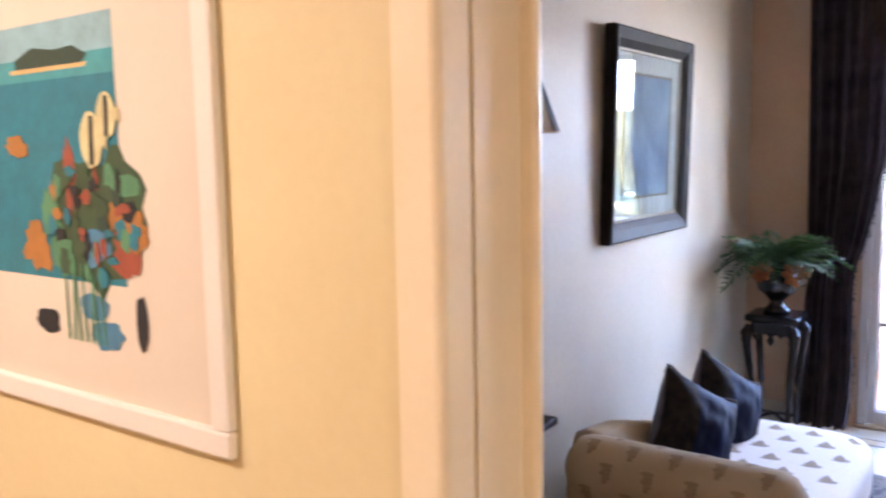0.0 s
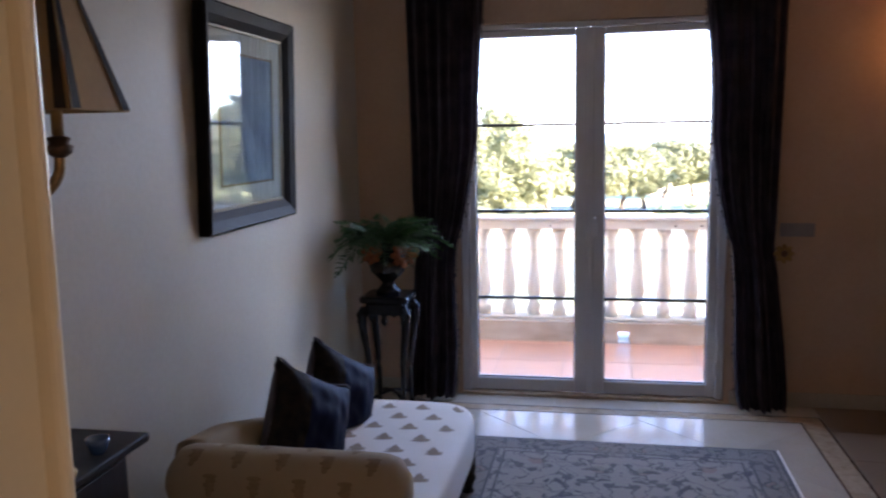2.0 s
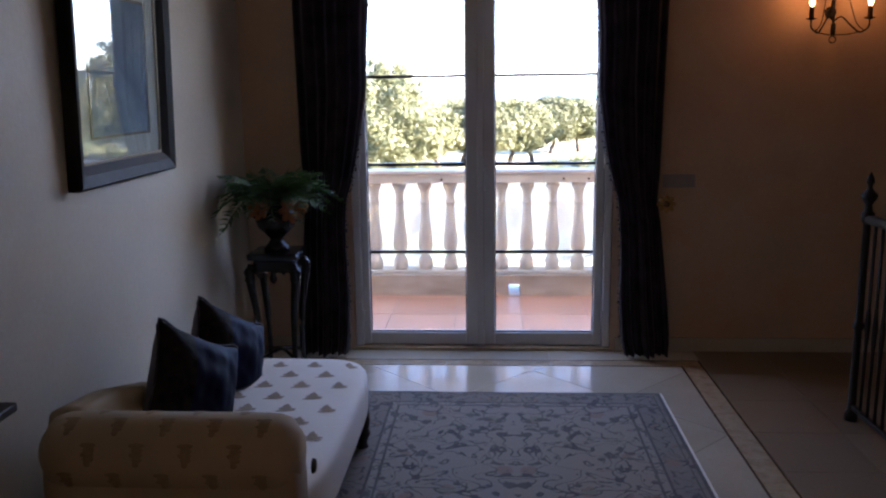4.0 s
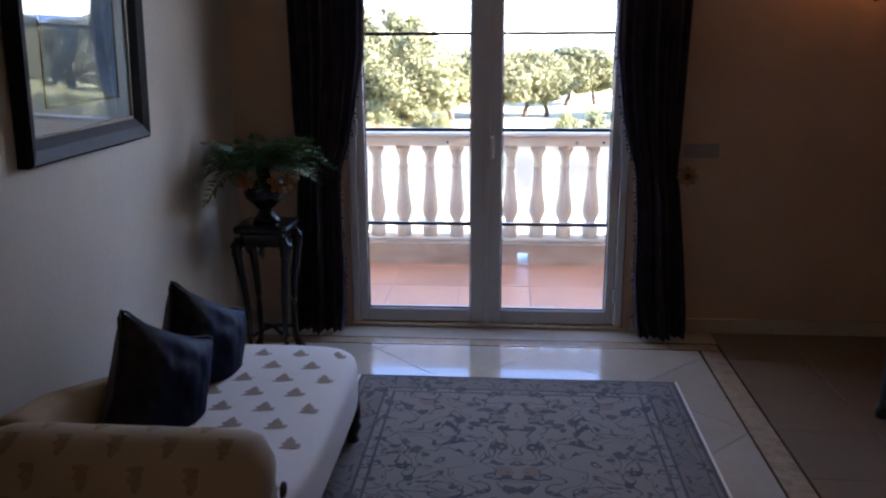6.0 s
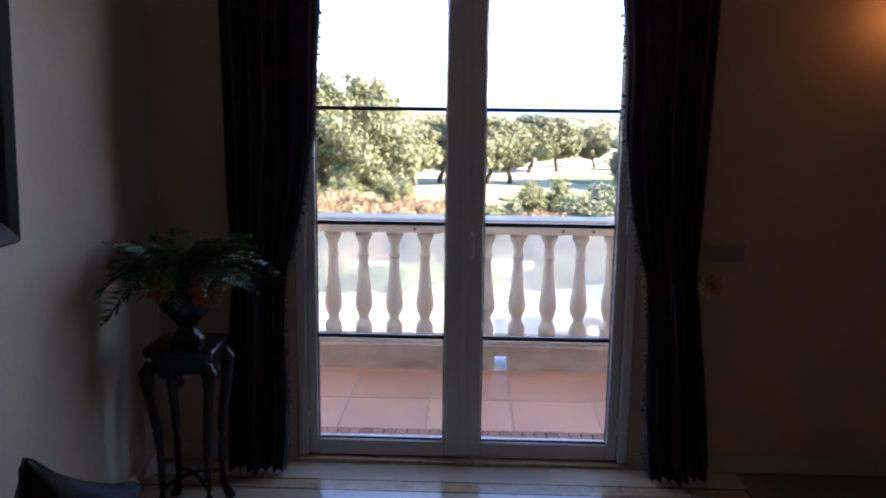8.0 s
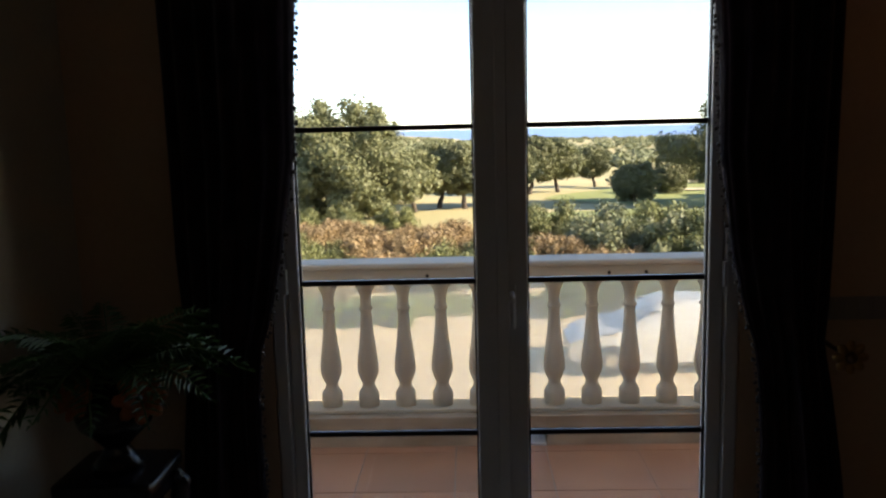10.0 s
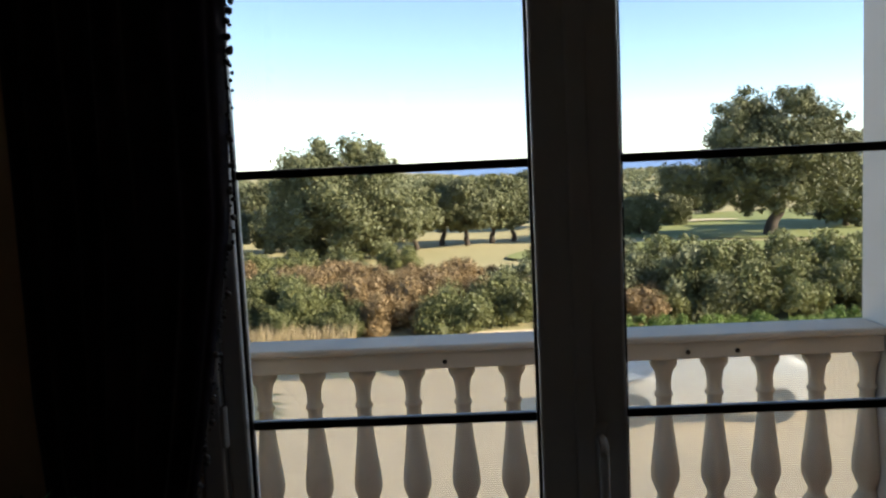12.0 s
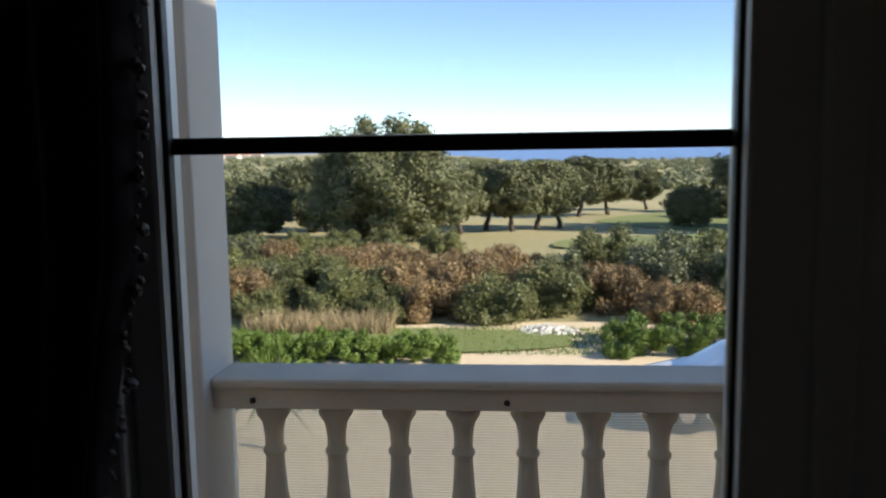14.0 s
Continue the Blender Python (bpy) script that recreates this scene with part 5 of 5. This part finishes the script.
M_MOUNT = mat("grey_green_mount", (0.55, 0.57, 0.53), (0.50, 0.52, 0.48), 6, 0.8)
M_PRINT = mat("faded_blue_print", (0.30, 0.40, 0.48), (0.12, 0.18, 0.28), 5, 0.8)
iw, ih = HW - FW, HH - FW
part("mount", box(0.002, 0.006, -iw, iw, -ih, ih), M_MOUNT, pic, "grey-green picture mount")
part("print", box(0.0062, 0.008, -iw + 0.11, iw - 0.11, -ih + 0.10, ih - 0.10), M_PRINT, pic, "faded blue print")
bm = bmesh.new()
for a, b, c, d in ((-iw + 0.1, iw - 0.1, -ih + 0.09, -ih + 0.1), (-iw + 0.1, iw - 0.1, ih - 0.1, ih - 0.09), (-iw + 0.1, -iw + 0.11, -ih + 0.1, ih - 0.1), (iw - 0.11, iw - 0.1, -ih + 0.1, ih - 0.1)):
    add_box(bm, 0.0062, 0.0105, a, b, c, d)
part("inner_fillet", bm, M_SLIP, pic, "thin gilt fillet")
bm = bmesh.new()
for a, b, c, d in ((-iw, iw, -ih, -ih + 0.012), (-iw, iw, ih - 0.012, ih), (-iw, -iw + 0.012, -ih + 0.012, ih - 0.012), (iw - 0.012, iw, -ih + 0.012, ih - 0.012)):
    add_box(bm, 0.006, 0.0155, a, b, c, d, 0.002)
part("slip", bm, M_SLIP, pic, "dull gilt slip")
g = part("glass", box(0.0118, 0.0138, -iw + 0.012, iw - 0.012, -ih + 0.012, ih - 0.012), M_GLASS, pic)
g.visible_shadow = False

# ---- wall lamp with pleated shade ----
WLY, WLZ = -3.10, 1.555
wl = thing("wall_lamp", (LEFT, WLY, WLZ), "gilt wall lamp with a tan square shade banded in black", "wall lamp")
part("backplate", superbox(0.015, 0.045, 0.09, 3, 24, 12), M_BRONZE, wl, "", True).location = (0.012, 0, -0.09)
part("arm", tube(curve([(0.01, 0, -0.12), (0.08, 0, -0.10), (0.13, 0, -0.05), (0.14, 0, 0.0)], 8), [0.016] * 4 + [0.020] * 6 + [0.014] * 15, 10), M_GOLD, wl, "scrolled gilt arm", True)
part("cup", lathe([(0.012, 0), (0.03, 0.012), (0.036, 0.03), (0.024, 0.035), (0.03, 0.05), (0.014, 0.055)], 16, at=(0.14, 0, -0.005)), M_BRONZE, wl, "", True)
part("candle_sleeve", lathe([(0.014, 0), (0.014, 0.12), (0.010, 0.13)], 14, at=(0.14, 0, 0.05)), M_GOLD, wl, "", True)
def shade_ring(h0, h1, r0, r1, mt, label, out=0.0):
    bm = bmesh.new()
    for k in range(4):
        a0, a1 = radians(45 + 90 * k), radians(135 + 90 * k)
        q = [Vector((0.14 + (r + out) * math.cos(a) * 1.414, (r + out) * math.sin(a) * 1.414, h)) for r, h, a in ((r0, h0, a0), (r0, h0, a1), (r1, h1, a1), (r1, h1, a0))]
        bm.faces.new([bm.verts.new(v) for v in q])
    bmesh.ops.remove_doubles(bm, verts=bm.verts, dist=0.0005)
    bmesh.ops.solidify(bm, geom=bm.faces[:], thickness=0.003)
    part("shade", bm, mt, wl, label)
shade_ring(0.11, 0.39, 0.125, 0.05, M_SHADE, "tan parchment shade")
for k in range(4):
    for off in (-0.82, 0.82):
        bm = bmesh.new()
        p0 = Vector((0.126, 0.126 * off, 0.112))
        p1 = Vector((0.052, 0.052 * off, 0.388))
        w0, w1 = Vector((0, 0.016, 0)), Vector((0, 0.008, 0))
        nrm = Vector((0.003, 0, 0.001))
        bm.faces.new([bm.verts.new(q + nrm) for q in (p0 - w0, p0 + w0, p1 + w1, p1 - w1)])
        bmesh.ops.solidify(bm, geom=bm.faces[:], thickness=0.002)
        bm.transform(pose(0.14, 0, 0, 0, 0, 90 * k))
        part("shade_band", bm, M_SHADEBAND, wl, "black ribbon band")

# ---- side table and what stands on it ----
tb = thing("side_table", (-1.24, -3.22, 0), "small black side table with a deep apron under the lamp", "side table")
part("top", box(-0.155, 0.10, -0.24, 0.24, 0.775, 0.80, 0.006), M_DARKWOOD, tb)
part("apron", box(-0.125, 0.055, -0.195, 0.195, 0.56, 0.7745, 0.006), M_DARKWOOD, tb)
part("drawer", box(0.0555, 0.067, -0.17, 0.17, 0.60, 0.75, 0.004), M_DARKWOOD, tb)
for x in (-0.10, 0.04):
    for y in (-0.17, 0.17):
        part("leg", tube([(x, y, 0.60), (x * 1.15, y * 1.25, 0)], [0.022, 0.014], 4), M_DARKWOOD, tb, "tapered splayed leg")
M_CRYSTAL = mat("blue_glass", (0.06, 0.12, 0.25), (0.03, 0.07, 0.16), 20, 0.08, coat=0.5)
solo("glass_dish", lathe([(0.018, 0), (0.020, 0.006), (0.026, 0.022), (0.030, 0.040), (0.027, 0.039), (0.016, 0.012)], 20, at=(-1.19, -3.14, 0.80)), M_CRYSTAL, "small blue glass dish on the side table", "dish", smooth=True)
fig = solo("bronze_ornament", lathe([(0.04, 0), (0.045, 0.015), (0.03, 0.03), (0.022, 0.06), (0.03, 0.09), (0.034, 0.115), (0.022, 0.14), (0.014, 0.15), (0.022, 0.165), (0.02, 0.185), (0.004, 0.20)], 18, at=(-1.185, -3.31, 0.80)), M_GOLD, "small gilt ornament on the side table", "ornament", smooth=True)

# ---- poster in the hall ----
po = thing("framed_poster", (-1.63, HALL_Y, 1.62), "undersea poster in a white frame on the hall wall", "poster")
PW, PH = 0.53, 0.54
bm = bmesh.new()
for a, b, c, d in ((-PW, PW, -PH, -PH + 0.05), (-PW, PW, PH - 0.05, PH), (-PW, -PW + 0.05, -PH + 0.05, PH - 0.05), (PW - 0.05, PW, -PH + 0.05, PH - 0.05)):
    add_box(bm, a, b, -0.022, 0, c, d, 0.006)
part("frame", bm, M_WHITE, po, "cream white frame")
M_PAPER = mat("poster_paper", (0.70, 0.63, 0.52), (0.67, 0.60, 0.49), 5, 0.6)
part("sheet", box(-PW + 0.05, PW - 0.05, -0.008, -0.001, -PH + 0.05, PH - 0.05), M_PAPER, po)
def flat_poly(pts, depth, mt, name, label=""):
    bm = bmesh.new()
    f = [bm.verts.new((x, -depth, z)) for x, z in pts]
    bk = [bm.verts.new((x, -depth + 0.001, z)) for x, z in pts]
    k = len(f)
    bm.faces.new(f)
    for i in range(k):
        bm.faces.new((f[i], f[(i + 1) % k], bk[(i + 1) % k], bk[i]))
    bmesh.ops.recalc_face_normals(bm, faces=bm.faces)
    part(name, bm, mt, po, label)
def ink(nm, c):
    return mat(nm, c, tuple(q * 0.7 for q in c), 14, 0.6)

SEA, SHALLOW, SKYI, ISLE, SANDI = ink("ink_teal", (0.02, 0.22, 0.30)), ink("ink_turquoise", (0.06, 0.36, 0.40)), ink("ink_pale_blue", (0.30, 0.52, 0.58)), ink("ink_dark_green", (0.03, 0.07, 0.05)), ink("ink_sand", (0.70, 0.50, 0.22))
CORAL, REEF, ORANGE, LEMON, BLUE, BLACK, KELP = ink("ink_coral_red", (0.36, 0.09, 0.05)), ink("ink_reef_green", (0.05, 0.10, 0.05)), ink("ink_orange", (0.46, 0.20, 0.05)), ink("ink_lemon", (0.72, 0.66, 0.36)), ink("ink_blue", (0.08, 0.26, 0.42)), ink("ink_black", (0.02, 0.025, 0.03)), ink("ink_kelp", (0.10, 0.30, 0.16))
R0 = 0.235      # right edge of the printed field
flat_poly([(-0.45, 0.20), (R0, 0.20), (R0, 0.27), (-0.45, 0.27)], 0.009, SKYI, "printed_sky")
flat_poly([(-0.45, 0.155), (R0, 0.155), (R0, 0.20), (-0.45, 0.20)], 0.009, SHALLOW, "printed_shallows")
flat_poly([(-0.45, -0.255), (R0, -0.255), (R0, 0.155), (-0.45, 0.155)], 0.009, SEA, "printed_sea")
flat_poly([(-0.12, 0.18), (0.13, 0.18), (0.15, 0.195), (0.10, 0.215), (0.03, 0.212), (-0.05, 0.222), (-0.12, 0.20)], 0.010, ISLE, "printed_island")
flat_poly([(-0.14, 0.172), (0.14, 0.172), (0.15, 0.18), (-0.14, 0.181)], 0.0103, SANDI, "printed_beach")


def blob(cx, cz, rx, rz, mt, name, depth, seed=0, wob=0.35, k=22):
    pts = []
    for i in range(k):
        a = 2 * math.pi * i / k
        f = 1 + wob * noise.noise((math.cos(a) * 2, math.sin(a) * 2, seed * 1.7))
        pts.append((cx + rx * f * math.cos(a), cz + rz * f * math.sin(a)))
    flat_poly(pts, depth, mt, name)


blob(0.13, -0.14, 0.15, 0.13, REEF, "printed_reef", 0.0095, 1, 0.5)
blob(0.22, -0.10, 0.09, 0.11, REEF, "printed_reef", 0.0096, 2, 0.5)
for i, (x, z, rx, rz, mt) in enumerate(((0.06, -0.04, 0.02, 0.07, CORAL), (0.20, -0.12, 0.05, 0.03, ORANGE), (0.255, -0.06, 0.04, 0.02, KELP), (0.24, -0.19, 0.05, 0.045, CORAL), (0.14, -0.18, 0.045, 0.04, BLUE), (-0.08, -0.19, 0.05, 0.05, ORANGE), (-0.14, 0.02, 0.05, 0.02, ORANGE), (0.02, -0.2, 0.04, 0.05, KELP), (0.27, -0.15, 0.04, 0.04, ORANGE), (-0.02, -0.12, 0.03, 0.05, KELP))):
    blob(x, z, rx, rz, mt, "printed_coral", 0.0101 + 0.0002 * i, 5 + i, 0.6)
rg = random.Random(31)
for i in range(46):
    a, r = rg.uniform(0, 6.28), rg.random() ** 0.6
    x, z = 0.12 + 0.17 * r * math.cos(a), -0.13 + 0.12 * r * math.sin(a)
    if x < 0.30:
        blob(x, z, rg.uniform(0.008, 0.022), rg.uniform(0.008, 0.026), rg.choice((REEF, REEF, ISLE, BLACK, KELP, ORANGE, CORAL, SEA)), "printed_coral", 0.0122 + 0.00002 * i, 40 + i, 0.8, 12)
for i, (x, z, s) in enumerate(((0.15, 0.03, 0.055), (0.205, 0.075, 0.045))):
    blob(x, z, s * 0.7, s, LEMON, "printed_fish", 0.0125 + 0.0004 * i, 0, 0.1)
    flat_poly([(x - s * 0.15, z - s * 0.9), (x + s * 0.12, z - s * 0.9), (x + s * 0.2, z + s * 0.8), (x - s * 0.05, z + s * 0.85)], 0.0135 + 0.0004 * i, BLACK, "printed_stripe")
    flat_poly([(x + s * 0.5, z), (x + s * 0.95, z + s * 0.4), (x + s * 0.95, z - s * 0.4)], 0.0131 + 0.0004 * i, LEMON, "printed_fin")
for i, (x, z, s, mt) in enumerate(((0.12, -0.305, 0.05, BLUE), (0.16, -0.36, 0.055, BLUE), (-0.06, -0.35, 0.05, BLACK), (0.28, -0.325, 0.02, BLACK))):
    blob(x, z, s if i < 3 else 0.018, s * 0.55 if i < 3 else 0.055, mt, "printed_fish", 0.010 + 0.0003 * i, 20 + i, 0.3)
for i in range(7):
    x = 0.02 + 0.022 * i
    flat_poly([(x, -0.38), (x + 0.006, -0.38), (x + 0.012 * math.sin(i * 2) + 0.004, -0.22 + 0.02 * math.sin(i)), (x + 0.012 * math.sin(i * 2), -0.22 + 0.02 * math.sin(i))], 0.0115 + 0.0002 * i, KELP, "printed_weed")

# ---- floor tiles, last ----
def clip_poly(poly, nx, ny, d):
    """Part of a plan polygon where nx*x + ny*y <= d."""
    out = []
    for i, (x, y) in enumerate(poly):
        px, py = poly[i - 1]
        a, b = nx * px + ny * py - d, nx * x + ny * y - d
        if (a <= 0) != (b <= 0):
            t = a / (a - b)
            out.append((px + (x - px) * t, py + (y - py) * t))
        if b <= 0:
            out.append((x, y))
    return out


def tile(parent, poly, z0, z1, mt, name="tile"):
    if len(poly) < 3:
        return
    area = 0.5 * abs(sum(poly[i - 1][0] * poly[i][1] - poly[i][0] * poly[i - 1][1] for i in range(len(poly))))
    if area < 0.0006:
        return
    part(name, prism(poly, z0, z1), mt, parent)


def rect(x0, x1, y0, y1):
    return [(x0, y0), (x1, y0), (x1, y1), (x0, y1)]


# field of diagonal tiles inside the border
FX0, FX1, FY0, FY1 = LEFT, 1.133, ROOM_Y, -0.352
P = 0.605
u0 = -0.565 - 0.431 * 1.0      # x + y on one joint
JOINT = 0.0018
for i in range(-9, 7):
    for j in range(-6, 12):
        s = math.sqrt(2)
        a0, a1 = u0 + i * P * s + JOINT * s, u0 + (i + 1) * P * s - JOINT * s
        b0, b1 = -0.134 + j * P * s + JOINT * s, -0.134 + (j + 1) * P * s - JOINT * s
        poly = [((a + b) / 2, (a - b) / 2) for a, b in ((a0, b0), (a1, b0), (a1, b1), (a0, b1))]
        for c in ((1, 0, FX1), (-1, 0, -FX0), (0, 1, FY1), (0, -1, -FY0)):
            poly = clip_poly(poly, *c)
            if len(poly) < 3:
                break
        tile(floor, poly, -0.005, 0.0, M_MARBLE)
# inlaid border: dark fillet, mottled band, dark fillet
for y0, y1, mt in ((-0.350, -0.341, M_LINE), (-0.253, -0.244, M_LINE)):
    tile(floor, rect(LEFT, 1.26 if y1 > -0.3 else 1.144, y0, y1), -0.005, 0.0, mt, "inlay_strip")
for x0, x1, y1 in ((1.135, 1.144, -0.350), (1.25, 1.26, -0.255)):
    tile(floor, rect(x0, x1, ROOM_Y, y1), -0.005, 0.0, M_LINE, "inlay_strip")
x = LEFT
while x < 1.24:
    tile(floor, rect(x + 0.001, min(x + 0.298, 1.249), -0.340, -0.254), -0.005, 0.0, M_BAND, "border_tile")
    x += 0.30
y = -0.35
while y > ROOM_Y:
    tile(floor, rect(1.145, 1.249, max(y - 0.298, ROOM_Y), y - 0.001), -0.005, 0.0, M_BAND, "border_tile")
    y -= 0.30
# strip along the door wall
x = LEFT
while x < 1.24:
    tile(floor, rect(x + 0.001, min(x + 0.598, 1.26), -0.243, WALL_Y - 0.001), -0.005, 0.0, M_MARBLE)
    x += 0.60
# straight tiles towards the stairs, their tan darkened for the shade there, and in the hall
x = 1.262
while x < 4.2:
    y = WALL_Y - 0.001
    while y > ROOM_Y:
        tile(floor, rect(x + 0.001, min(x + 0.398, 4.2), max(y - 0.398, ROOM_Y), y - 0.001), -0.005, 0.0, M_TAN_SHADED)
        y -= 0.40
    x += 0.40
# hall floor lies out of view; dark marble keeps its bounced light down
x = -3.0
while x < 4.2:
    y = ROOM_Y - 0.002
    while y > -7.6:
        tile(floor, rect(x + 0.001, min(x + 0.598, 4.2), max(y - 0.598, -7.6), y - 0.001), -0.005, 0.0, M_BAND)
        y -= 0.60
    x += 0.60
# balcony: terracotta squares and a row of bricks on edge by the door
x = -2.575
while x < 2.5:
    y = 0.49
    while y < 1.9:
        tile(balc, rect(x + 0.0025, min(x + 0.4725, 2.6), y + 0.0025, min(y + 0.4725, 1.95)), TZ - 0.011, TZ, M_TERRA)
        y += 0.475
    x += 0.475
bme = mesh_of(box(-0.026, 0.026, -0.11, 0.11, 0, 0.022, 0.003), "brick", M_BRICK)
for i in range(80):
    b = new("brick", bme)
    b.parent = balc
    b.matrix_basis = pose(-2.4 + 0.061 * i, 0.375, TZ - 0.012)
